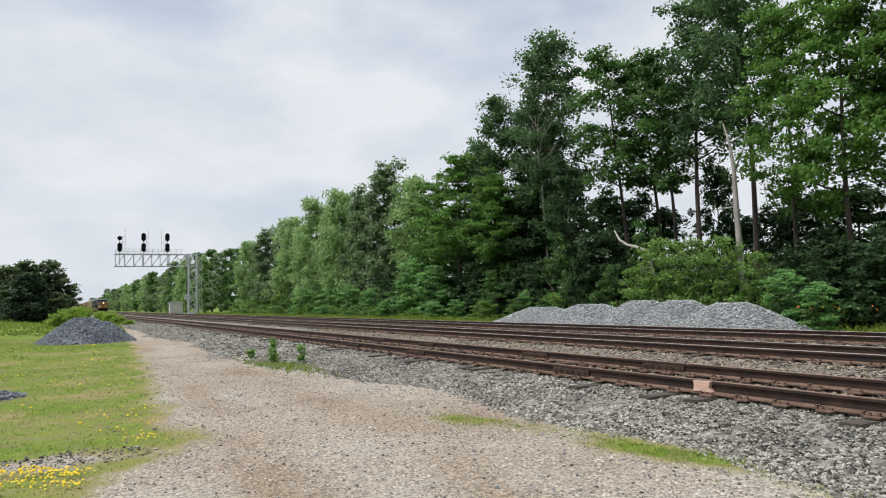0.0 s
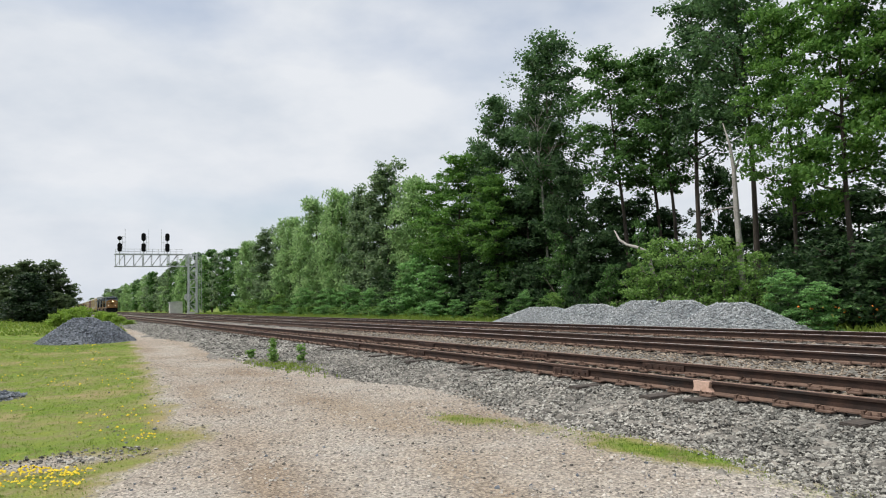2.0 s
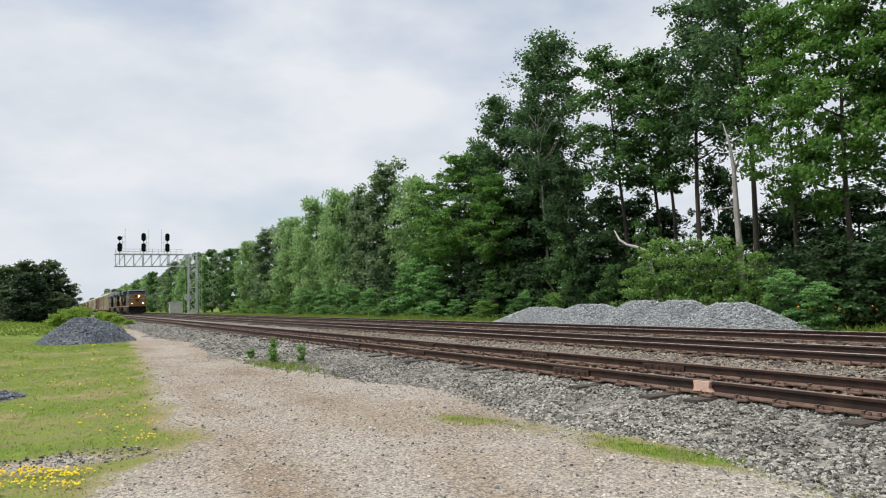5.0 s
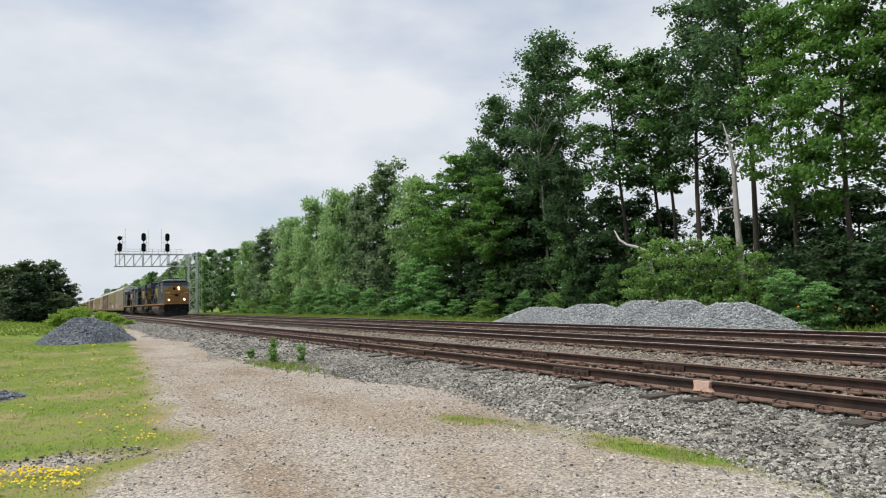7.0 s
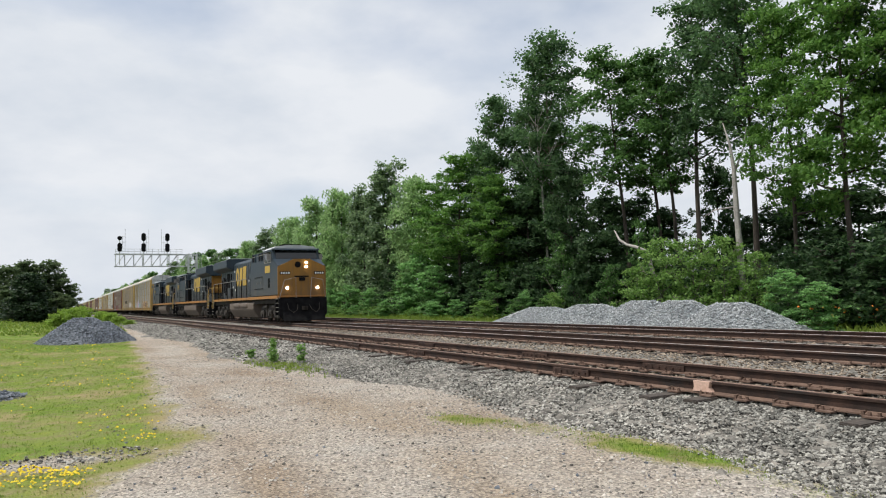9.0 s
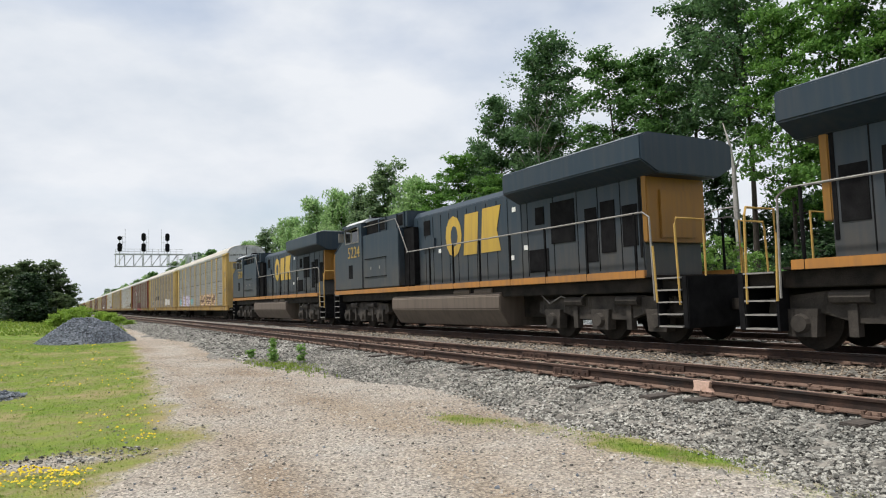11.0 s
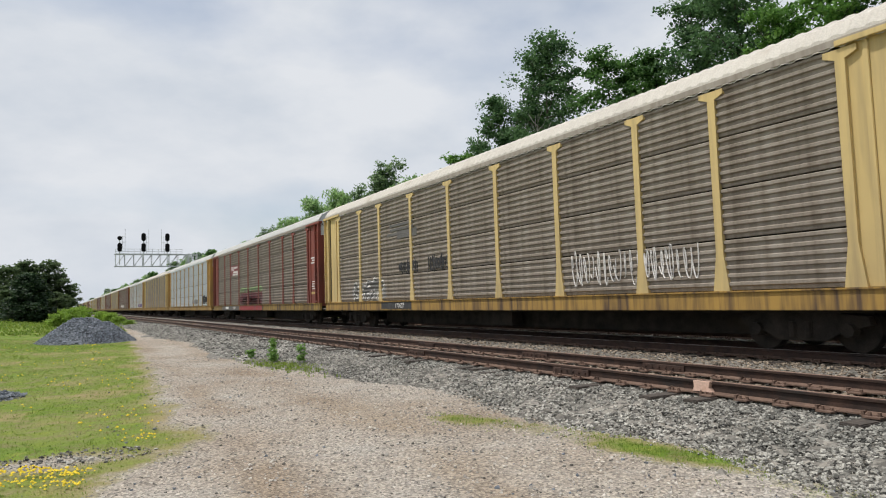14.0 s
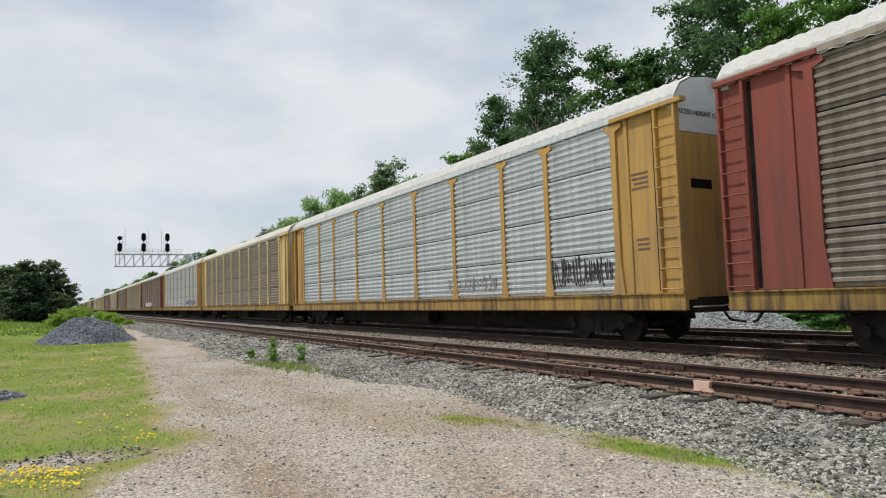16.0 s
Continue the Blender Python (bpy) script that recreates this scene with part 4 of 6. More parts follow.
    fx = np.concatenate([a + 1.5 * c * 0.7 * rng.standard_normal(32) for a, b, c in cx] + [0.85 + 0.16 * rng.standard_normal(25)])
    fy = np.concatenate([b + 0.6 * c * 0.7 * rng.standard_normal(32) for a, b, c in cx] + [9.0 + 0.15 * rng.standard_normal(25)])
    flowers("yellow_flowers", "clusters of small bright yellow flowers in the turf", fx, fy, 0.014, 0.06, YELLOW_FLOWER)
    x, y = scatter(620, -3.5, 1.4, 9.5, 34, 1.4)
    keep = wave(x, y, 1.0, 6.0) > 0.1
    flowers("yellow_flowers", "scattered yellow flowers in the lawn", x[keep], y[keep], 0.018, 0.08, YELLOW_FLOWER)
    x, y = 23.0 + 0.5 * rng.standard_normal(36), 13.4 + 1.2 * rng.standard_normal(36)
    flowers("orange_lilies", "orange lilies flowering at the wood's edge", x, y, 0.045, 0.7, ORANGE_FLOWER)


build_woods()
build_grass()


# ---- signal gantry ----
def build_gantry():
    t = thing("signal_gantry", "grey steel cantilever signal gantry over the tracks", "railway signal", at=pose(0, 130.0, 0.2))
    for x in (19.9, 21.3):
        for y in (-0.6, 0.6):
            part("mast_leg", Shape().box(x - 0.1, x + 0.1, y - 0.1, y + 0.1, 0, 11.0).mesh("mast_leg", STEEL), t)
    br = Shape()
    for i in range(7):
        z0, z1 = i * 1.5 + 0.3, i * 1.5 + 1.8
        a, b = (19.9, 21.3) if i % 2 else (21.3, 19.9)
        for y in (-0.6, 0.6):
            br.tube([(a, y, z0), (b, y, z1)], 0.05, 4)
            br.tube([(19.9, y, z0), (21.3, y, z0)], 0.05, 4)
        for x in (19.9, 21.3):
            br.tube([(x, -0.6, z0), (x, 0.6, z1)], 0.045, 4)
    part("mast_bracing", br.mesh("mast_bracing", STEEL), t)
    for y in (-0.6, 0.6):
        for z in (8.7, 10.8):
            part("chord", Shape().box(7.7, 21.4, y - 0.06, y + 0.06, z - 0.07, z + 0.07).mesh("chord", STEEL), t)
    web = Shape()
    for i in range(9):
        x = 7.9 + i * 1.45
        for y in (-0.6, 0.6):
            web.tube([(x, y, 8.7), (x + 1.45, y, 10.8)], 0.05, 4)
            web.tube([(x, y, 8.7), (x, y, 10.8)], 0.045, 4)
        for z in (8.7, 10.8):
            web.tube([(x, -0.6, z), (x, 0.6, z)], 0.045, 4)
    part("truss_web", web.mesh("truss_web", STEEL), t)
    part("walkway", Shape().box(8.0, 19.0, 0.65, 1.4, 10.98, 11.03).mesh("walkway", STEEL), t)
    rail = Shape()
    for z in (11.45, 11.9):
        rail.tube([(8.0, 1.4, z), (19.0, 1.4, z)], 0.035, 4)
    for i in range(12):
        rail.tube([(8.0 + i, 1.4, 11.0), (8.0 + i, 1.4, 11.9)], 0.035, 4)
    part("handrail", rail.mesh("handrail", STEEL), t)
    ladder = Shape()
    for x in (21.75, 22.15):
        ladder.box(x - 0.03, x + 0.03, -0.03, 0.03, 0.3, 11.2)
    for i in range(34):
        ladder.box(21.75, 22.15, -0.015, 0.015, 0.5 + i * 0.31, 0.53 + i * 0.31)
    part("ladder", ladder.mesh("ladder", STEEL), t)

    def head(x, z0, z1):
        w, s = 0.38, Shape()
        n = 16
        zc0, zc1 = z0 + w, z1 - w
        outline = [(x + w * math.cos(a), (zc1 if a < math.pi else zc0) + w * math.sin(a)) for a in [2 * math.pi * i / n for i in range(n)]]
        s.prism(outline, "y", -1.02, -0.98)
        h = part("signal_head", s.mesh("signal_head", BLACK), t, "black oval signal head")
        lamps = max(1, int((z1 - z0) / 0.55))
        for i in range(lamps):
            z = z0 + (z1 - z0) * (i + 0.5) / lamps
            sh = Shape().tube([(x, -1.02, z), (x, -1.32, z - 0.03)], 0.17, 10)
            part("visor", sh.mesh("visor", BLACK), h)
        part("back_box", Shape().box(x - 0.25, x + 0.25, -0.98, -0.75, z0 + 0.2, z1 - 0.2).mesh("back_box", BLACK), h)
    for x, top in ((8.5, 13.95), (12.3, 14.55), (16.2, 14.55)):
        part("signal_mast", Shape().tube([(x, -0.75, 9), (x, -0.75, top)], 0.08, 6).mesh("signal_mast", STEEL), t)
        head(x, 11.2, 12.75)
        head(x, 13.1 if top > 14.2 else 13.2, top)
        cage = Shape()
        dx = 0.9 if x < 15 else -0.9
        for z in (12.9, 13.9):
            cage.tube([(x, -0.75, z), (x + dx, -0.4, z)], 0.035, 4)
        cage.tube([(x + dx, -0.4, 11.2), (x + dx, -0.4, 15.3)], 0.03, 4)
        cage.tube([(x + dx * 0.55, -0.4, 11.2), (x + dx * 0.55, -0.4, 14.0)], 0.03, 4)
        part("service_cage", cage.mesh("service_cage", STEEL), t)
    part("footing", Shape().box(19.6, 21.6, -0.9, 0.9, -0.3, 0.25).mesh("footing", BOXGREY, 0.03), t)
    c = thing("equipment_cabinet", "pale grey trackside equipment cabinet", "cabinet", at=pose(17.0 + 2.9, 146.0, 0.2))
    part("body", Shape().box(-1.2, 1.2, -0.8, 0.8, 0.1, 2.3).mesh("body", BOXGREY, 0.03), c)
    part("roof", Shape().prism([(-1.35, 2.3), (1.35, 2.3), (1.3, 2.42), (0, 2.5), (-1.3, 2.42)], "y", -0.95, 0.95).mesh("roof", STEEL), c)
    part("door", Shape().box(-0.4, 0.4, -0.83, -0.8, 0.3, 2.1).mesh("door", BOXGREY), c)
    part("plinth", Shape().box(-1.25, 1.25, -0.85, 0.85, -0.3, 0.1).mesh("plinth", STONE), c)
    d = thing("round_sign", "round pale disc on a post beside the gantry", "sign", at=pose(22.2, 146.0, 0.1))
    part("post", Shape().tube([(0, 0, 0), (0, 0, 3.4)], 0.06, 6).mesh("post", STEEL), d)
    part("disc", Shape().tube([(0, -0.08, 3.4), (0, -0.14, 3.4)], 0.75, 20).mesh("disc", STEEL), d)


build_gantry()


# ---- train materials ----
def grimy_paint(name, colour, grime=(0.10, 0.082, 0.065), z0=1.2, z1=3.4, amount=0.75, rough=0.5, metal=0.0, streak=0.35):
    """Vehicle paint with road dirt thrown up from the wheels and rain streaks."""
    m, nt, bs, n, k = nodes(name)
    co, sep = n("ShaderNodeTexCoord"), n("ShaderNodeSeparateXYZ")
    k(co.outputs["Object"], sep.inputs[0])
    mp, st, bl = n("ShaderNodeMapping"), n("ShaderNodeTexNoise"), n("ShaderNodeTexNoise")
    mp.inputs["Scale"].default_value = (3.0, 3.0, 0.25)
    k(co.outputs["Object"], mp.inputs["Vector"])
    k(mp.outputs["Vector"], st.inputs["Vector"])
    st.inputs["Scale"].default_value, st.inputs["Detail"].default_value = 2.2, 7.0
    k(co.outputs["Object"], bl.inputs["Vector"])
    bl.inputs["Scale"].default_value, bl.inputs["Detail"].default_value = 1.1, 8.0
    low = n("ShaderNodeMapRange")
    low.inputs["From Min"].default_value, low.inputs["From Max"].default_value = z1, z0
    low.inputs["To Max"].default_value = amount
    k(sep.outputs["Z"], low.inputs["Value"])
    mul, add = n("ShaderNodeMath"), n("ShaderNodeMath")
    mul.operation, add.operation = "MULTIPLY", "MULTIPLY_ADD"
    sr = ramp(n, [(0.42, (0, 0, 0)), (0.7, (1, 1, 1))])
    k(st.outputs["Fac"], sr.inputs["Fac"])
    br = ramp(n, [(0.3, (0.35, 0.35, 0.35)), (0.7, (1.2, 1.2, 1.2))])
    k(bl.outputs["Fac"], br.inputs["Fac"])
    k(low.outputs["Result"], mul.inputs[0])
    k(br.outputs["Color"], mul.inputs[1])
    k(sr.outputs["Color"], add.inputs[0])
    add.inputs[1].default_value = streak
    k(mul.outputs[0], add.inputs[2])
    add.use_clamp = True
    x = n("ShaderNodeMix")
    x.data_type = "RGBA"
    k(add.outputs[0], x.inputs["Factor"])
    x.inputs["A"].default_value, x.inputs["B"].default_value = (*colour, 1), (*grime, 1)
    k(x.outputs["Result"], bs.inputs["Base Color"])
    bs.inputs["Roughness"].default_value, bs.inputs["Metallic"].default_value = rough, metal
    bs.inputs["Specular IOR Level"].default_value = 0.35
    return m


BLUE = grimy_paint("dark_blue_paint", (0.020, 0.037, 0.056), (0.098, 0.085, 0.071), 1.4, 3.6, 0.65, streak=0.2)
YELLOW = grimy_paint("locomotive_yellow", (0.29, 0.14, 0.022), (0.10, 0.07, 0.045), 0.5, 3.6, 0.7, streak=0.3)
STRIPE = grimy_paint("orange_sill_stripe", (0.48, 0.21, 0.04), (0.17, 0.10, 0.055), 0.5, 3.0, 0.7, streak=0.3)
LOGO = grimy_paint("faded_yellow_lettering", (0.50, 0.33, 0.05), (0.18, 0.13, 0.07), 0.5, 3.8, 0.5, streak=0.3)
TANK = grimy_paint("dusty_tank", (0.135, 0.108, 0.088), (0.06, 0.049, 0.04), 0.2, 1.0, 0.6, rough=0.7)
GRAB = surface("yellow_grab_rail", (0.40, 0.25, 0.06), (0.52, 0.34, 0.10), 4, 0.6, bump=0)
RAILING = surface("handrail_grey", (0.20, 0.19, 0.18), (0.30, 0.29, 0.27), 4, 0.6, bump=0)
LAMP = glow("headlight_glow", (1.0, 0.86, 0.66), 9.0)
WHITE = surface("white_marking", (0.70, 0.70, 0.68), (0.82, 0.82, 0.80), 6, 0.7, bump=0)
RED_DOT = surface("red_marker", (0.5, 0.06, 0.05), (0.6, 0.1, 0.08), 6, 0.5, bump=0)


def window_glass():
    m, nt, bs, n, k = nodes("dark_window_glass")
    bs.inputs["Base Color"].default_value = (0.012, 0.014, 0.017, 1)
    bs.inputs["Roughness"].default_value, bs.inputs["Specular IOR Level"].default_value = 0.08, 0.6
    return m


GLASS = window_glass()
MESHES = {}


def shared(key, make):
    if key not in MESHES:
        MESHES[key] = make()
    return MESHES[key]


def text_mesh(name, text, size, material, depth=0.004):
    c = bpy.data.curves.new(name, "FONT")
    c.body, c.size, c.extrude, c.align_x = text, size, depth, "CENTER"
    c.resolution_u = 3
    ob = new(name, c)
    bpy.context.view_layer.update()
    me = bpy.data.meshes.new_from_object(ob.evaluated_get(bpy.context.evaluated_depsgraph_get()))
    bpy.data.objects.remove(ob)
    me.materials.append(material)
    return me


# ---- locomotive: front towards +y, origin on the rail top at mid length ----
def wheelset():
    s = Shape()
    for x in (-0.75, 0.75):
        o = 1 if x > 0 else -1
        s.tube([(x - 0.07 * o, 0, 0), (x - 0.06 * o, 0, 0), (x + 0.07 * o, 0, 0)], [0.55, 0.52, 0.51], 20)
        s.tube([(x + 0.07 * o, 0, 0), (x + 0.09 * o, 0, 0)], [0.2, 0.16], 12)
    s.tube([(-0.8, 0, 0), (0.8, 0, 0)], 0.09, 8)
    return s.mesh("wheelset", GRIME, smooth=False)


def loco_truck():
    s = Shape()
    for o in (-1, 1):
        a, b = sorted((o * 0.98, o * 1.16))
        s.prism([(-2.55, 0.72), (-2.2, 0.62), (-1.5, 0.72), (-0.9, 0.55), (0.9, 0.55), (1.5, 0.72), (2.2, 0.62), (2.55, 0.72), (2.5, 1.0), (1.3, 1.12), (-1.3, 1.12), (-2.5, 1.0)], "x", a, b)
        for y in (-1.85, 0, 1.85):
            c, d = sorted((o * 1.0, o * 1.26))
            s.prism([(y - 0.27, 0.30), (y + 0.27, 0.30), (y + 0.32, 0.80), (y - 0.32, 0.80)], "x", c, d)
            s.tube([(o * 1.22, y, 0.54), (o * 1.36, y, 0.54)], [0.19, 0.15], 12)
            for e in (-0.45, 0.45):
                s.tube([(o * 1.1, y + e, 0.72), (o * 1.1, y + e, 1.08)], 0.09, 8)
        for y in (-0.95, 0.95):
            s.tube([(o * 1.2, y - 0.35, 1.0), (o * 1.2, y + 0.35, 1.0)], 0.12, 8)
            s.box(*sorted((o * 1.05, o * 1.22)), y - 0.08, y + 0.08, 0.32, 1.0)
    s.box(-0.98, 0.98, -0.35, 0.35, 0.6, 1.1)
    s.box(-0.98, 0.98, -2.3, -2.05, 0.6, 0.95)
    s.box(-0.98, 0.98, 2.05, 2.3, 0.6, 0.95)
    return s.mesh("frame", TRUCK)


def emblem(x, o):
    """The painted emblem on the hood side as three plain yellow shapes: a disc-like block and two slanted blocks."""
    a, b = sorted((x, x + 0.006 * o))
    disc = [(0.55 + 0.55 * math.cos(i * math.pi / 6), 3.33 + 0.71 * math.sin(i * math.pi / 6)) for i in range(12)]
    slab = [(1.2, 2.62), (2.05, 2.62), (2.2, 4.0), (1.35, 4.0)]
    block = [(2.3, 2.62), (3.45, 2.62), (3.25, 3.3), (3.5, 4.05), (2.45, 4.05)]
    return [Shape().prism([(-3.3 + y if o > 0 else 0.45 - y, z) for y, z in shape], "x", a, b) for shape in (disc, slab, block)] + [Shape().prism([(-2.7 + 0.24 * math.cos(i * math.pi / 6) if o > 0 else -0.15 + 0.24 * math.cos(i * math.pi / 6), 3.33 + 0.36 * math.sin(i * math.pi / 6)) for i in range(12)], "x", *sorted((x, x + 0.009 * o)))]


def make_loco(label, number, lights):
    t = thing("locomotive", label, "locomotive", "locomotives")
    P = lambda name, key, make, parent=t, lab="", at=None: part(name, shared(key, make), parent, lab, at)
    P("underframe", "uf", lambda: Shape().box(-1.35, 1.35, -10.4, 10.2, 1.18, 1.50).box(-1.5, 1.5, -9.6, 9.4, 1.50, 1.56).mesh("underframe", GRIME, 0.02))
    P("centre_sill", "csill", lambda: Shape().box(-0.55, 0.55, -10.3, 10.3, 0.55, 1.2).mesh("centre_sill", GRIME, 0.02))
    for o in (-1, 1):
        P("side_sill", ("sill", o), lambda: Shape().box(*sorted((o * 1.44, o * 1.53)), -9.4, 10.3, 1.50, 1.68).mesh("side_sill", STRIPE, 0.008), lab="orange stripe along the side sill")
    P("fuel_tank", "tank", lambda: Shape().prism([(-1.46, 0.82), (-1.1, 0.28), (1.1, 0.28), (1.46, 0.82), (1.46, 1.22), (1.35, 1.34), (-1.35, 1.34), (-1.46, 1.22)], "y", -3.5, 4.1).mesh("fuel_tank", TANK, 0.03), lab="dusty brown fuel tank")
    for y in (-7.6, 7.6):
        f = P("truck", "ltruck", loco_truck, lab="dusty cast three-axle truck", at=pose(0, y, 0))
        for a in (-1.85, 0, 1.85):
            P("wheelset", "wheels", wheelset, f, at=pose(0, a, 0.55))
    # long hood in three blocks with door seams
    P("engine_hood", "hood", lambda: Shape().prism([(-0.98, 1.56), (-0.98, 4.3), (-0.78, 4.52), (0.78, 4.52), (0.98, 4.3), (0.98, 1.56)], "y", -4.1, 3.0).mesh("engine_hood", BLUE, 0.02))
    P("rear_hood", "rhood", lambda: Shape().box(-0.98, 0.98, -8.92, -4.1, 1.56, 4.3).mesh("rear_hood", BLUE, 0.03))
    P("hood_end", "hend", lambda: Shape().box(-0.99, 0.99, -9.07, -8.9, 2.35, 4.3).box(-0.6, 0.6, -9.12, -9.06, 2.45, 3.6).mesh("hood_end", YELLOW, 0.02), lab="yellow rear end of the hood")
    P("radiator", "rad", lambda: Shape().prism([(-1.0, 3.9), (-1.56, 4.18), (-1.56, 4.74), (-1.3, 4.84), (1.3, 4.84), (1.56, 4.74), (1.56, 4.18), (1.0, 3.9)], "y", -9.5, -4.0).mesh("radiator", BLUE, 0.03), lab="overhanging dark blue radiator cab")
    P("radiator_roof", "radr", lambda: Shape().box(-1.1, 1.1, -9.1, -4.6, 4.84, 4.92).mesh("radiator_roof", STEEL, 0.02))
    P("auxiliary_cab", "aux", lambda: Shape().box(-1.45, 1.45, 3.4, 7.0, 1.72, 4.02).box(-1.24, 1.24, 2.95, 7.0, 4.0, 4.64).mesh("auxiliary_cab", BLUE, 0.03))
    for o in (-1, 1):
        seams = lambda: (lambda s: [s.box(*sorted((o * 0.98, o * 0.988)), y - 0.012, y + 0.012, 1.75, 4.2) for y in [2.6, 2.0, 1.4, 0.8, 0.2, -0.4, -1.0, -1.6, -2.2, -2.8, -3.4, -4.4, -5.6, -6.6, -7.4, -8.2]] and s)(Shape()).mesh("door_seams", BLACK)
        P("door_seams", ("seam", o), seams)
        P("grille", ("gr", o), lambda: Shape().box(*sorted((o * 0.975, o * 1.0)), -6.5, -5.5, 2.6, 3.75).mesh("grille", BLACK), lab="black louvred grille")
        for a, b, z0, z1 in ((-8.0, -7.5, 2.2, 3.5), (-5.2, -4.8, 3.2, 3.7)):
            P("grille", ("gr2", o, a), lambda: Shape().box(*sorted((o * 0.975, o * 1.0)), a, b, z0, z1).mesh("grille", BLACK), lab="black louvred grille")
        P("intake", ("in", o), lambda: Shape().box(*sorted((o * 1.24, o * 1.262)), 5.75, 6.95, 4.04, 4.6).mesh("intake", BLACK, 0), lab="black recessed intake screen")
        for y in (5.25, 3.55):
            P("screen", ("inc", o, y), lambda: Shape().box(*sorted((o * 1.24, o * 1.262)), y - 0.3, y + 0.3, 4.12, 4.55).mesh("screen", BLACK), lab="dark intake screen")
            for c in (-0.36, 0.3):
                P("screen_post", ("inp", o, y, c), lambda: Shape().box(*sorted((o * 1.24, o * 1.30)), y + c, y + c + 0.06, 4.03, 4.62).mesh("screen_post", BLUE))
        P("grab_rail", ("gbr", o), lambda: Shape().tube([(o * 1.46, 2.6, 3.0), (o * 1.44, 3.4, 4.1), (o * 1.42, 3.7, 4.4), (o * 1.42, 6.9, 4.4)], 0.018, 5).mesh("grab_rail", RAILING))
        for z in (2.18, 2.95):
            P("locker_ledge", ("ll", o, z), lambda: Shape().box(*sorted((o * 1.45, o * 1.49)), 4.55, 6.75, z, z + 0.025).mesh("locker_ledge", BLACK))
        for y in (5.2, 6.1):
            P("latch", ("lt", o, y), lambda: Shape().box(*sorted((o * 1.46, o * 1.48)), y - 0.04, y + 0.04, 2.5, 2.62).mesh("latch", RAILING))
        P("locker_door", ("lk", o), lambda: Shape().box(*sorted((o * 1.45, o * 1.462)), 4.6, 6.7, 2.2, 2.9).box(*sorted((o * 1.46, o * 1.475)), 4.6, 6.7, 2.9, 2.93).mesh("locker_door", BLUE, 0.006))
        for a, b, z0, z1 in ((-7.35, -6.9, 2.0, 3.4), (-8.75, -8.25, 2.3, 3.3), (-5.35, -4.45, 1.85, 2.5), (-8.88, -8.80, 2.0, 3.9)):
            P("service_door", ("sd", o, a), lambda: Shape().box(*sorted((o * 0.975, o * 0.995)), a, b, z0, z1).mesh("service_door", BLACK, 0.004), lab="dark service door")
        P("hood_window", ("hw", o), lambda: Shape().box(*sorted((o * 0.975, o * 1.0)), 1.6, 2.1, 3.55, 4.1).mesh("hood_window", BLACK), lab="dark screened opening")
        P("brake_box", ("bb", o), lambda: Shape().box(*sorted((o * 0.97, o * 1.06)), 1.2, 2.2, 3.05, 3.4).mesh("brake_box", BLUE, 0.01))
        for y, z in ((-3.75, 3.8), (-4.3, 2.6), (0.9, 2.9), (-3.6, 2.35)):
            P("sticker", ("sk", o, y), lambda: Shape().box(*sorted((o * 0.985, o * 0.996)), y - 0.09, y + 0.09, z - 0.07, z + 0.07).mesh("sticker", WHITE), lab="small white sticker")
        P("cable", ("cb", o), lambda: Shape().tube([(o * 1.2, -5.2, 1.2), (o * 1.22, -5.6, 0.95), (o * 1.22, -6.1, 1.15), (o * 1.22, -6.6, 0.98), (o * 1.2, -7.1, 1.2)], 0.02, 5).mesh("cable", RAILING))
        # solid black box stands for the shade in the recess behind the cab
        P("gap", ("gap", o), lambda: Shape().box(*sorted((o * 0.985, o * 1.2)), 2.55, 3.42, 1.75, 3.95).mesh("gap", BLACK))
        for i, s in enumerate(emblem(o * 0.99, o)):
            part("emblem_shape", s.mesh("emblem_shape", BLUE if i == 3 else LOGO), t, "dark centre of the painted emblem" if i == 3 else "faded yellow painted emblem")
        if not number:
            part("number_bar", Shape().box(*sorted((o * 1.51, o * 1.518)), 7.45, 8.65, 3.15, 3.6).mesh("number_bar", LOGO), t, "worn yellow number patch")
            continue
        part("road_number", shared(("num", number), lambda: text_mesh("road_number", number, 0.72, LOGO)), t, "yellow painted road number",
                   at=Matrix.LocRotScale((o * 1.515, 7.92, 3.12), Euler((radians(90), 0, radians(90 if o > 0 else -90))), None))
    # cab
    cab = P("cab", "cab", lambda: Shape().prism([(6.98, 1.72), (10.35, 1.72), (10.35, 3.45), (9.35, 3.92), (9.05, 4.62), (6.98, 4.62)], "x", -1.5, 1.5).mesh("cab", BLUE, 0.03))
    P("cab_roof", "croof", lambda: Shape().prism([(-1.5, 4.60), (1.5, 4.60), (1.2, 4.78), (0.4, 4.86), (-0.4, 4.86), (-1.2, 4.78)], "y", 6.9, 9.1).mesh("cab_roof", STEEL, 0.01), cab, "pale worn cab roof")
    P("nose", "nose", lambda: Shape().prism([(-1.52, 1.55), (1.52, 1.55), (1.52, 3.44), (0.5, 3.90), (-0.5, 3.90), (-1.52, 3.44)], "y", 10.33, 10.42).mesh("nose", YELLOW, 0.02), cab, "yellow nose with dirty lower edge")
    P("nose_door", "ndoor", lambda: Shape().box(-0.1, 0.62, 10.42, 10.45, 1.9, 3.5).mesh("nose_door", YELLOW, 0.01), cab)
    P("nose_top", "ntop", lambda: Shape().prism([(10.38, 3.46), (10.38, 3.5), (9.38, 3.97), (9.38, 3.93)], "x", -1.5, 1.5).mesh("nose_top", BLUE), cab, "dark sloping nose top")
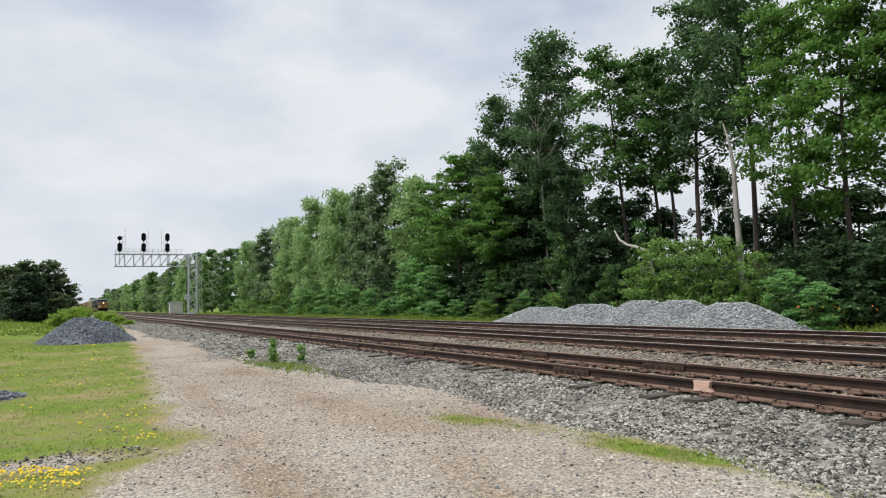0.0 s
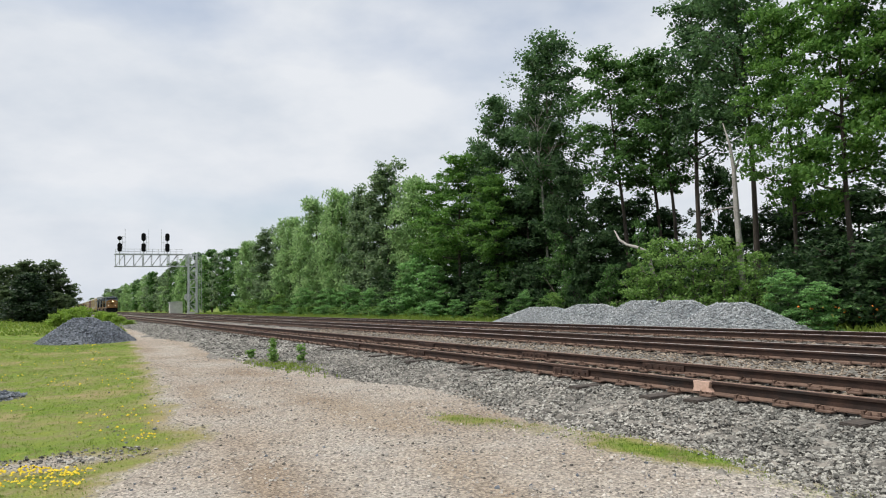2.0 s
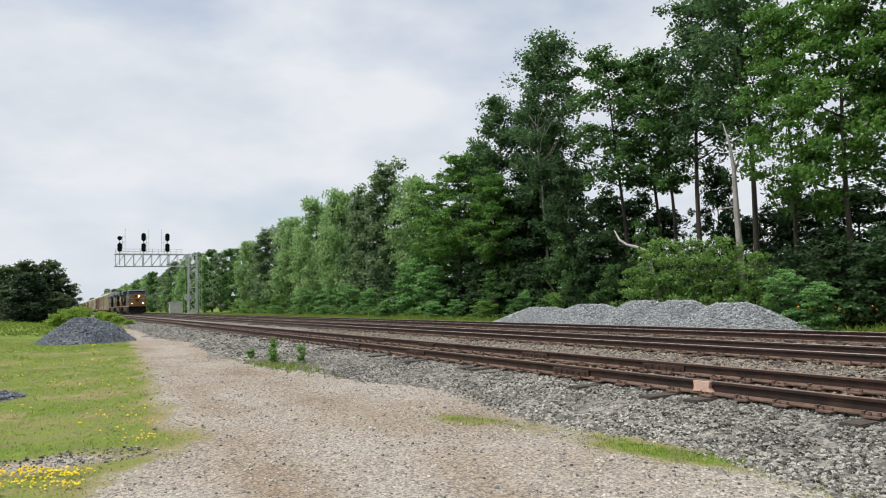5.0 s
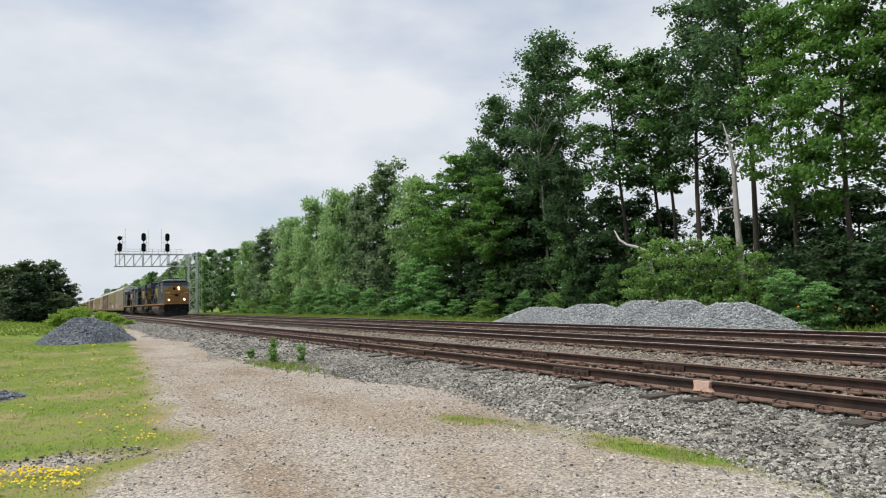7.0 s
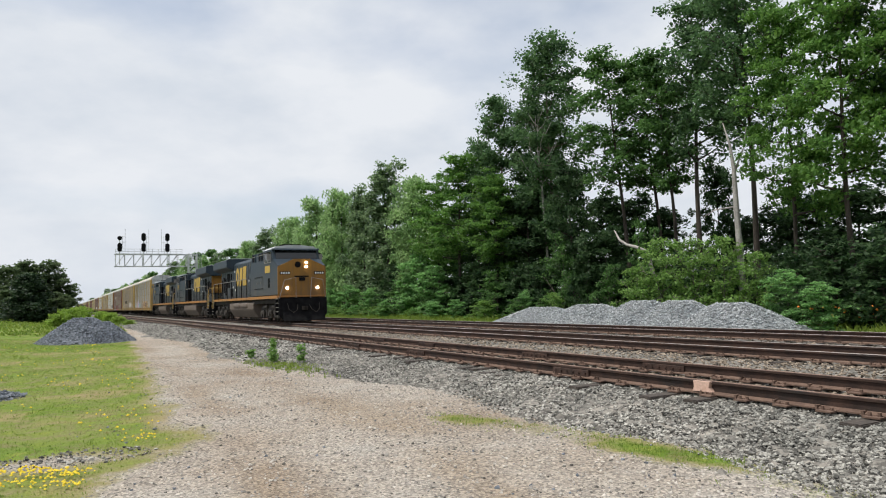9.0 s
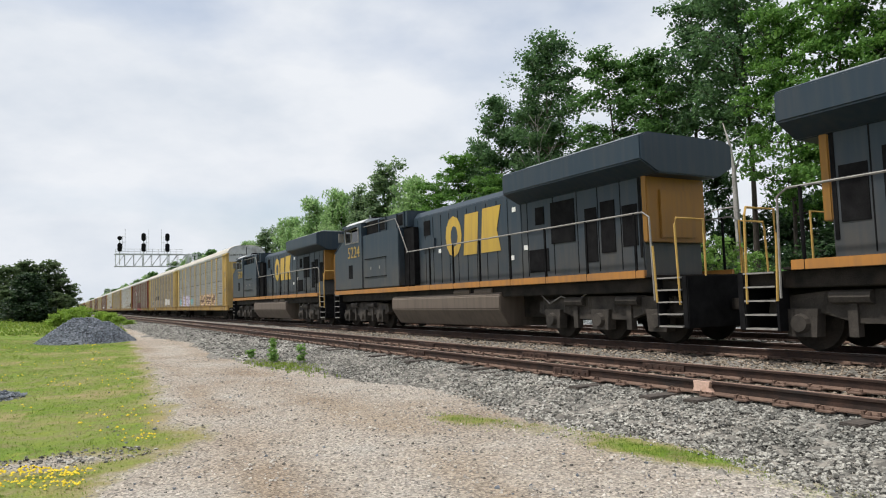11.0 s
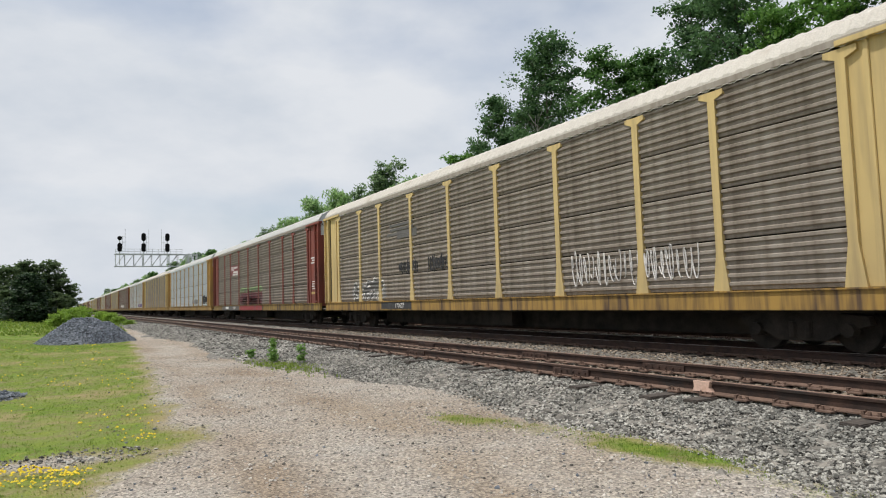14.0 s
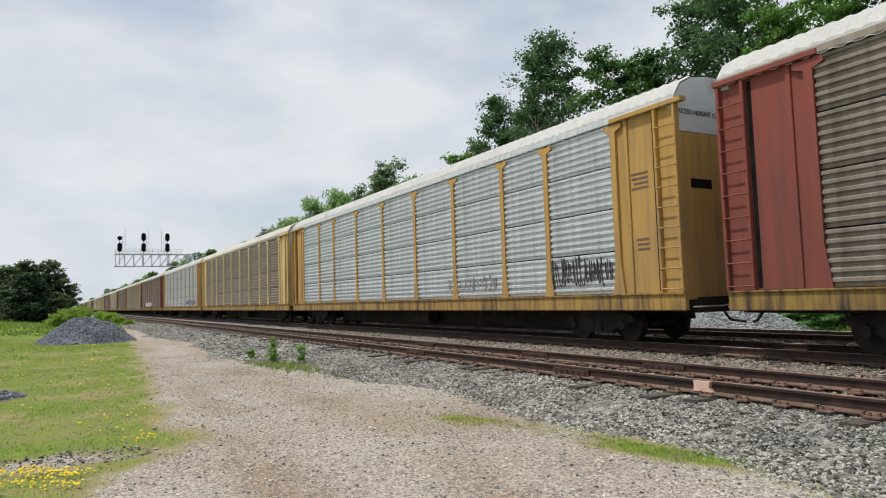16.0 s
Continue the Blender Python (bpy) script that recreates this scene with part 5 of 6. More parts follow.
    P("windscreen", "wscr", lambda: Shape().prism([(9.37, 3.97), (9.39, 3.98), (9.13, 4.56), (9.11, 4.55)], "x", -1.32, 1.32).mesh("windscreen", GLASS), cab)
    P("visor_brow", "brow", lambda: Shape().prism([(9.02, 4.55), (9.35, 4.53), (9.3, 4.62), (9.02, 4.66)], "x", -1.5, 1.5).mesh("visor_brow", BLUE), cab)
    for o in (-1, 1):
        for a, b in ((8.2, 8.85), (7.35, 8.1)):
            w = P("side_window", ("sw", o, a), lambda: Shape().box(*sorted((o * 1.49, o * 1.512)), a, b, 3.82, 4.36).mesh("side_window", GLASS), cab)
            P("window_frame", ("wf", o, a), lambda: Shape().box(*sorted((o * 1.5, o * 1.525)), a - 0.05, b + 0.05, 3.77, 3.82).box(*sorted((o * 1.5, o * 1.525)), a - 0.05, b + 0.05, 4.36, 4.41).box(*sorted((o * 1.5, o * 1.525)), a - 0.05, a, 3.82, 4.36).box(*sorted((o * 1.5, o * 1.525)), b, b + 0.05, 3.82, 4.36).mesh("window_frame", RAILING), w)
        P("sun_visor", ("sv", o), lambda: Shape().prism([(o * 1.5, 4.45), (o * 1.78, 4.34), (o * 1.78, 4.36), (o * 1.5, 4.48)], "y", 7.5, 8.9).mesh("sun_visor", BLACK), cab)
        P("vent", ("vt", o), lambda: Shape().box(*sorted((o * 1.5, o * 1.51)), 8.1, 8.55, 2.2, 2.8).mesh("vent", BLACK), cab)
        P("mirror", ("mi", o), lambda: Shape().box(*sorted((o * 1.55, o * 1.8)), 8.98, 9.02, 3.9, 4.3).mesh("mirror", RAILING), cab)
        P("ditch_light", ("dl", lights, o), lambda: Shape().tube([(o * 0.95, 10.42, 2.12), (o * 0.95, 10.5, 2.12)], 0.085, 14).mesh("ditch_light", LAMP if lights else BOXGREY), cab, "lit ditch light" if lights else "unlit ditch light")
    for z in (3.42, 3.68):
        P("headlight", ("hl", lights, z), lambda: Shape().tube([(-0.25, 10.42, z), (-0.25, 10.5, z)], 0.075, 14).mesh("headlight", LAMP if lights else BOXGREY), cab, "lit headlight" if lights else "unlit headlight")
    P("nose_emblem", "nemb", lambda: Shape().tube([(0.28, 10.44, 3.55), (0.28, 10.465, 3.55)], 0.19, 16).mesh("nose_emblem", BLACK), cab, "round dark emblem on the nose")
    P("nose_lip", "nlip", lambda: Shape().box(-1.5, 1.5, 10.42, 10.5, 1.56, 1.66).mesh("nose_lip", STRIPE, 0.01), cab, "orange edge under the nose")
    P("brake_wheel", "bwh", lambda: Shape().box(-0.4, 0.5, 10.44, 10.5, 2.78, 2.86).box(-0.15, 0.2, 10.44, 10.56, 2.55, 2.75).mesh("brake_wheel", BLACK, 0.01), cab, "dark latch and bracket on the nose")
    for a in (-1.36, 0.79):
        for i in range(4):
            P("number_bar", ("nbb", a, i), lambda: Shape().box(a + i * 0.15, a + i * 0.15 + 0.09, 10.44, 10.446, 2.98, 3.09).mesh("number_bar", WHITE), cab, "pale unreadable figure")
    for o in (-1, 1):
        P("air_hose", ("ah", o), lambda: Shape().tube([(o * 0.35, 10.6, 1.1), (o * 0.45, 10.85, 0.8), (o * 0.7, 10.9, 0.62), (o * 0.95, 10.8, 0.8), (o * 1.0, 10.6, 1.2)], 0.018, 5).mesh("air_hose", TRUCK), lab="dark hanging air hose")
    for y in (-1.7, 0.6):
        P("air_tank", ("at2", y), lambda: Shape().tube([(1.34, y - 0.15, 1.12), (1.34, y, 1.12), (1.34, y + 1.7, 1.12), (1.34, y + 1.85, 1.12)], [0.12, 0.22, 0.22, 0.12], 14).mesh("air_tank", TANK), lab="dusty grey air reservoir")
    P("number_board", "nb", lambda: Shape().box(0.75, 1.4, 10.42, 10.44, 2.95, 3.12).box(-1.4, -0.75, 10.42, 10.44, 2.95, 3.12).mesh("number_board", BLACK), cab)
    P("radio_antenna", "ant", lambda: Shape().box(-0.6, 0.6, 7.6, 8.4, 4.86, 4.98).mesh("radio_antenna", BLACK, 0.02), cab)
    # ends, steps, rails
    P("pilot", "pilot", lambda: Shape().prism([(-1.5, 1.5), (1.5, 1.5), (1.5, 0.5), (1.2, 0.15), (-1.2, 0.15), (-1.5, 0.5)], "y", 10.42, 10.6).prism([(10.6, 0.7), (10.95, 0.12), (10.9, 0.12), (10.5, 0.7)], "x", -1.3, 1.3).mesh("pilot", BLACK, 0.02), lab="black snow plough pilot")
    P("rear_pilot", "rpilot", lambda: Shape().box(-1.5, 1.5, -10.55, -10.4, 0.4, 1.5).mesh("rear_pilot", BLACK, 0.02))
    P("coupler", "cpl", lambda: Shape().box(-0.12, 0.12, 10.5, 11.15, 0.75, 1.0).mesh("coupler", GRIME, 0.02))
    P("coupler", "cpl2", lambda: Shape().box(-0.12, 0.12, -11.15, -10.5, 0.75, 1.0).mesh("coupler", GRIME, 0.02))
    for o in (-1, 1):
        for a, b in ((-10.4, -9.75), (9.85, 10.4)):
            P("step_side", ("sts", o, a), lambda: Shape().box(*sorted((o * 1.18, o * 1.5)), *((b, b + 0.05) if a < 0 else (a - 0.05, a)), 0.4, 1.5).mesh("step_side", BLACK), lab="black corner step plate")
            for i in range(5):
                P("step", ("st", o, a), lambda: Shape().box(*sorted((o * 1.2, o * 1.52)), a, b, 0, 0.03).mesh("step", RAILING), at=pose(0, 0, 0.42 + i * 0.26))
        hr = Shape().tube([(o * 1.5, -9.65, 1.0), (o * 1.5, -9.6, 2.85), (o * 1.5, -9.4, 2.98), (o * 1.5, 2.6, 2.98)], 0.024, 6)
        P("corner_grab", ("cg", o), lambda: Shape().tube([(o * 1.5, -10.35, 0.9), (o * 1.5, -10.3, 2.6), (o * 1.45, -10.3, 2.75), (o * 0.6, -10.3, 2.75), (o * 0.6, -10.3, 1.5)], 0.026, 6).tube([(o * 1.5, -9.72, 0.95), (o * 1.5, -9.66, 2.2)], 0.026, 6).mesh("corner_grab", GRAB), lab="yellow corner grab rail")
        P("handrail", ("hr", o), lambda: hr.mesh("handrail", RAILING), lab="pale pipe handrail")
        for i in range(8):
            y = 2.4 - i * 1.65
            P("stanchion", ("sc", o, i), lambda: Shape().tube([(o * 1.5, y, 1.5), (o * 1.5, y, 2.98)], 0.036, 5).mesh("stanchion", BLACK))
        P("end_rail", ("er", o), lambda: Shape().tube([(o * 1.45, 10.5, 1.5), (o * 1.2, 10.75, 2.6), (o * 0.5, 10.75, 2.75), (o * 0.45, 10.6, 1.5)], 0.022, 6).mesh("end_rail", RAILING), cab)
    for y in (-2.5, -1.2):
        P("air_tank", ("at", y), lambda: Shape().tube([(-1.3, y - 0.5, 1.36), (-1.3, y + 0.5, 1.36)], 0.12, 10).mesh("air_tank", TANK))
    return t


# ---- covered car carriers ----
POSTS = (1.9, 4.5, 6.6, 9.5, 12.35, 15.25, 18.1, 21.0, 23.1, 25.7)
HALF = 13.8


def panel_mesh(width, material):
    """One corrugated side sheet, a quarter of the side's height, with turned-in edges."""
    s, prof, n, z1 = Shape(), [(-1.40, 0.0)], 6, 0.985
    for i in range(n):
        a, h = z1 * i / n, z1 / n
        prof += [(-1.462, a + 0.004), (-1.462, a + h * 0.42), (-1.508, a + h * 0.56), (-1.508, a + h * 0.88)]
    prof += [(-1.462, z1), (-1.40, z1)]
    c = len(prof)
    s.add([(x, y, z) for y in (0.0, width) for x, z in prof], [(i, i + 1, c + i + 1, c + i) for i in range(c - 1)])
    return s.mesh("side_sheet", material)


def roof_mesh(material):
    arc = [(-1.53, 5.18), (-1.50, 5.40), (-1.30, 5.68), (-0.95, 5.86), (-0.4, 5.95), (0.4, 5.95), (0.95, 5.86), (1.30, 5.68), (1.50, 5.40), (1.53, 5.18)]
    s, n = Shape(), 360
    v, f, c = [], [], len(arc)
    for i in range(n + 1):
        y = -HALF + 0.02 + (2 * HALF - 0.04) * i / n
        b = 0.02 if i % 4 in (1, 2) else 0.0
        v += [(x * (1 + b / 1.5), y, z + b) for x, z in arc]
    for i in range(n):
        f += [(i * c + j, i * c + j + 1, (i + 1) * c + j + 1, (i + 1) * c + j) for j in range(c - 1)]
    s.add(v, f)
    return s.mesh("roof", material)


def car_truck():
    s = Shape()
    for o in (-1, 1):
        s.prism([(-1.25, 0.52), (-0.7, 0.36), (-0.45, 0.22), (0.45, 0.22), (0.7, 0.36), (1.25, 0.52), (1.2, 0.66), (0.5, 0.74), (-0.5, 0.74), (-1.2, 0.66)], "x", *sorted((o * 0.92, o * 1.08)))
        for y in (-0.88, 0.88):
            s.tube([(o * 1.0, y, 0.42), (o * 1.16, y, 0.42)], [0.14, 0.12], 10)
        for y in (-0.15, 0.15):
            s.tube([(o * 1.1, y, 0.28), (o * 1.1, y, 0.56)], 0.07, 8)
    s.box(-1.0, 1.0, -0.25, 0.25, 0.4, 0.72)
    return s.mesh("side_frame", GRIME)


def make_carrier(label, side, trim, roof, cap, sill):
    t = thing("autorack_car", label, "freight car", "covered car carriers")
    key = (side.name, trim.name, roof.name, cap.name, sill.name)
    P = lambda name, k, make, parent=t, lab="", at=None: part(name, shared((k, key), make), parent, lab, at)
    P("inner_body", "in", lambda: Shape().box(-1.40, 1.40, -HALF + 0.25, HALF - 0.25, 1.0, 5.2).mesh("inner_body", GRIME))
    P("roof", "roof", lambda: roof_mesh(roof), lab="pale corrugated rounded roof")
    P("underframe", "uf", lambda: Shape().box(-1.1, 1.1, -HALF, HALF, 0.72, 1.05).box(-0.35, 0.35, -9.2, 9.2, 0.24, 0.72).box(-0.9, -0.5, -1.2, 0.4, 0.3, 0.72).box(0.5, 0.9, 1.5, 2.6, 0.3, 0.72).mesh("underframe", GRIME))
    for o in (-1, 1):
        P("side_sill", ("sill", o), lambda: Shape().box(*sorted((o * 1.40, o * 1.52)), -HALF, HALF, 0.78, 1.14).box(*sorted((o * 1.38, o * 1.56)), -HALF, HALF, 1.12, 1.16).mesh("side_sill", sill, 0.01), lab="painted side sill with dirt")
        P("top_chord", ("ch", o), lambda: Shape().box(*sorted((o * 1.44, o * 1.55)), -HALF, HALF, 5.22, 5.34).mesh("top_chord", side))
        for e in (-1, 1):
            y0, y1 = sorted((e * (HALF - 1.9), e * HALF))
            ya, yb = sorted((e * (HALF - 0.62), e * HALF))
            pan = P("end_panel", ("ep", o, e), lambda: Shape().box(*sorted((o * 1.40, o * 1.46)), y0, y1, 1.16, 5.26).mesh("end_panel", trim, 0.008))
            if o < 0:
                for c in (ya, yb - 0.07):
                    P("ladder_stile", ("stile", e, c), lambda: Shape().box(-1.56, -1.46, c, c + 0.07, 1.16, 5.2).mesh("ladder_stile", trim, 0.008), pan)
                P("header", ("hd", e), lambda: Shape().box(-1.58, -1.40, y0 - 0.2, y1 + 0.05, 5.2, 5.3).mesh("header", trim, 0.008), pan)
                g0 = (yb if e < 0 else ya) + (0.02 if e < 0 else -0.11)
                # black strip on the flat panel draws the shadow next to the ladder
                P("door_gap", ("gap", e), lambda: Shape().box(-1.464, -1.44, g0, g0 + 0.09, 1.2, 5.15).mesh("door_gap", BLACK), pan, "black strip drawn as the shadow beside the end door")
                q = (y0 + y1) / 2 + e * -0.55
                P("door_stiffener", ("dst", e), lambda: Shape().box(-1.50, -1.46, q - 0.05, q + 0.05, 1.16, 5.2).mesh("door_stiffener", trim, 0.008), pan)
            for i in range(9 if o < 0 else 0):
                P("ladder_rung", ("la", o, e), lambda: Shape().tube([(o * 1.53, ya, 0), (o * 1.57, ya + 0.05, -0.01), (o * 1.57, yb - 0.05, -0.01), (o * 1.53, yb, 0)], 0.014, 4).mesh("ladder_rung", trim), pan, at=pose(0, 0, 1.25 + i * 0.44))
    for i, p in enumerate(POSTS):
        wide = 0.085
        P("post", ("post", i), lambda: Shape().prism([(p - HALF - wide, 1.9), (p - HALF - wide - 0.10, 1.16), (p - HALF + wide + 0.10, 1.16), (p - HALF + wide, 1.9), (p - HALF + wide, 4.98), (p - HALF + wide + 0.2, 5.06), (p - HALF + wide + 0.2, 5.16), (p - HALF - wide - 0.2, 5.16), (p - HALF - wide - 0.2, 5.06), (p - HALF - wide, 4.98)], "x", -1.53, -1.44).mesh("post", trim))
    for a, b in zip(POSTS[:-1], POSTS[1:]):
        w = round(b - a - 0.2, 3)
        for row in range(4):
            P("side_sheet", ("pan", w), lambda: panel_mesh(w, side), at=pose(0, a - HALF + 0.1, 1.17 + row * 1.015))
    P("far_side", "far", lambda: Shape().box(1.40, 1.48, -HALF + 1.9, HALF - 1.9, 1.16, 5.2).mesh("far_side", side))
    for e in (-1, 1):
        end = P("end_door", ("end", e), lambda: Shape().prism([(-1.44, 1.0), (1.44, 1.0), (1.44, 4.62), (-1.44, 4.62)], "y", *sorted((e * (HALF - 0.25), e * (HALF - 0.04)))).mesh("end_door", trim, 0.01))
        P("end_cap", ("cap", e), lambda: Shape().prism([(-1.44, 4.62), (1.44, 4.62), (1.47, 5.38), (1.27, 5.66), (0.93, 5.84), (0.4, 5.92), (-0.4, 5.92), (-0.93, 5.84), (-1.27, 5.66), (-1.47, 5.38)], "y", *sorted((e * (HALF - 0.25), e * (HALF - 0.03)))).mesh("end_cap", cap), end, "pale grey upper end cap")
        P("door_seam", ("seam", e), lambda: Shape().box(-0.02, 0.02, *sorted((e * (HALF - 0.05), e * (HALF - 0.02))), 1.0, 5.8).box(-0.05, 0.05, *sorted((e * (HALF - 0.05), e * HALF)), 4.2, 4.6).box(-0.05, 0.05, *sorted((e * (HALF - 0.05), e * HALF)), 2.6, 3.0).mesh("door_seam", BLACK), end)
        for c in (-1.1, 0.45):
            P("door_slot", ("slot", e, c), lambda: Shape().box(c, c + 0.65, *sorted((e * (HALF - 0.05), e * (HALF - 0.03))), 3.4, 3.6).mesh("door_slot", BLACK), end)
        P("coupler", ("cp", e), lambda: Shape().box(-0.12, 0.12, *sorted((e * (HALF - 0.3), e * (HALF + 0.46))), 0.72, 0.98).tube([(-0.4, e * HALF, 0.8), (-0.4, e * (HALF + 0.2), 0.55), (-0.2, e * (HALF + 0.44), 0.5)], 0.03, 5).mesh("coupler", GRIME))
        P("uncoupling_lever", ("ul", e), lambda: Shape().tube([(-1.4, e * (HALF + 0.1), 0.85), (-0.5, e * (HALF + 0.12), 0.85), (-0.3, e * (HALF + 0.3), 0.9)], 0.018, 4).mesh("uncoupling_lever", RAILING))
        tr = P("truck", "trk", car_truck, lab="dark iron two-axle truck", at=pose(0, e * 10.6, 0))
        for a in (-0.88, 0.88):
            part("wheelset", shared("wheels_car", wheelset), tr, at=Matrix.LocRotScale((0, a, 0.42), None, (1, 0.78, 0.78)))
    return t


G = (0.16, 0.125, 0.095)
SIDE_GREY = grimy_paint("galvanised_side_sheet", (0.44, 0.44, 0.43), (0.20, 0.185, 0.165), 0.5, 6.0, 0.42, 0.55, 0.25, 0.5)
SIDE_BROWN = grimy_paint("browned_side_sheet", (0.37, 0.335, 0.29), (0.18, 0.145, 0.115), 0.5, 6.5, 0.6, 0.65, 0.15, 0.5)
SIDE_DARK = grimy_paint("dark_side_sheet", (0.32, 0.283, 0.243), (0.15, 0.122, 0.10), 0.5, 6.5, 0.6, 0.65, 0.15, 0.5)
SIDE_SILVER = grimy_paint("bright_side_sheet", (0.65, 0.69, 0.72), (0.31, 0.32, 0.325), 0.2, 5.0, 0.35, 0.45, 0.35, 0.45)
TRIM_YELLOW = grimy_paint("car_yellow", (0.56, 0.395, 0.14), G, 0.3, 4.5, 0.35, 0.6, 0, 0.42)
TRIM_PALE = grimy_paint("faded_car_yellow", (0.60, 0.455, 0.20), G, 0.3, 4.5, 0.3, 0.6, 0, 0.3)
TRIM_RED = grimy_paint("oxide_red", (0.235, 0.058, 0.042), (0.085, 0.045, 0.038), 0.3, 5.5, 0.5, 0.65, 0, 0.4)
TRIM_OCHRE = grimy_paint("ochre_yellow", (0.46, 0.275, 0.075), G, 0.3, 4.5, 0.35, 0.6, 0, 0.42)
SILL_YELLOW = grimy_paint("dirty_yellow_sill", (0.43, 0.265, 0.065), (0.085, 0.055, 0.038), 0.2, 2.0, 0.6, 0.7, 0, 0.75)
SILL_RED = grimy_paint("rusty_sill", (0.34, 0.22, 0.05), (0.05, 0.034, 0.03), 0.2, 2.0, 0.6, 0.7, 0, 0.9)
ROOF_CREAM = surface("cream_roof", (0.45, 0.42, 0.375), (0.54, 0.51, 0.46), 0.8, 0.6, bump=0.05, stain=(0.38, 0.34, 0.29), stain_scale=0.8)
ROOF_WHITE = surface("white_roof", (0.40, 0.40, 0.39), (0.49, 0.49, 0.48), 0.8, 0.6, bump=0.05, stain=(0.33, 0.32, 0.30), stain_scale=0.8)
CAP = surface("grey_end_cap", (0.48, 0.50, 0.52), (0.58, 0.60, 0.61), 1.2, 0.6, bump=0.05, stain=(0.3, 0.3, 0.3), stain_scale=1.2)

SPEED, T0 = 26.42, 12.0
TRAIN = []                # (thing, place along the track at T0, turned round)
for lab, num, lit, y, turned in (("leading dark blue and yellow diesel locomotive with lit headlights", "", True, -28.25, True),
                                 ("dark blue diesel locomotive running cab last", "5224", False, -5.95, False),
                                 ("dark blue diesel locomotive coupled before the car carriers", "5300", False, 16.35, False)):
    TRAIN.append((make_loco(lab, num, lit), y, turned))

KINDS = [("covered car carrier with grey corrugated sides and yellow posts", SIDE_GREY, TRIM_YELLOW, ROOF_CREAM, CAP, SILL_YELLOW),
         ("covered car carrier with brown-grey sides and faded yellow posts", SIDE_BROWN, TRIM_PALE, ROOF_CREAM, CAP, SILL_YELLOW),
         ("covered car carrier with grimy sides and oxide red posts", SIDE_DARK, TRIM_RED, ROOF_WHITE, CAP, SILL_RED),
         ("covered car carrier with bright silver sides and ochre posts", SIDE_SILVER, TRIM_OCHRE, ROOF_WHITE, CAP, SILL_YELLOW)]
ORDER = [0, 1, 2, 3, 1, 3, 2, 1, 2, 0, 2, 1, 0, 3, 2, 1, 1, 2, 3, 0, 2, 1, 2, 1]
for i, kd in enumerate(ORDER):
    TRAIN.append((make_carrier(*KINDS[kd]), 42.4 + 28.5 * i - (0.15 if i in (1, 2) else 0.0), False))


# ---- paint marks and lettering on the cars ----
def paint(name, colour, rough=0.65):
    c2 = tuple(min(1.0, c * 1.25 + 0.01) for c in colour)
    return surface(name, colour, c2, 5.0, rough, bump=0.0, stain=tuple(c * 0.55 + 0.05 for c in colour), stain_scale=3.0, stain_at=0.52)


INK = {n: paint("spray_" + n, c) for n, c in dict(white=(0.62, 0.60, 0.58), black=(0.03, 0.03, 0.032), purple=(0.14, 0.10, 0.24), lilac=(0.50, 0.46, 0.56), cyan=(0.16, 0.42, 0.45),
                                                  tan=(0.55, 0.38, 0.24), brown=(0.12, 0.07, 0.05), maroon=(0.17, 0.03, 0.035), red=(0.24, 0.03, 0.032), green=(0.26, 0.42, 0.16), leaf=(0.13, 0.20, 0.09), plum=(0.115, 0.018, 0.026), dim=(0.10, 0.095, 0.09), grey=(0.22, 0.21, 0.20)).items()}


def mark(car, name, outline, ink, proud, label):
    """A flat painted shape on the near side of a car; outline of (along, height)."""
    part(name, Shape().prism(outline, "x", -1.5145 - proud, -1.5105 - proud).mesh(name, INK[ink]), car, label)


def sheet_depth(z):
    """How far out the corrugated side stands at a height."""
    h = 0.985 / 6
    q = ((z - 1.17) % 1.015) % h / h
    return float(np.interp(q, [0, 0.42, 0.56, 0.88, 1.0], [1.462, 1.462, 1.508, 1.508, 1.462]))


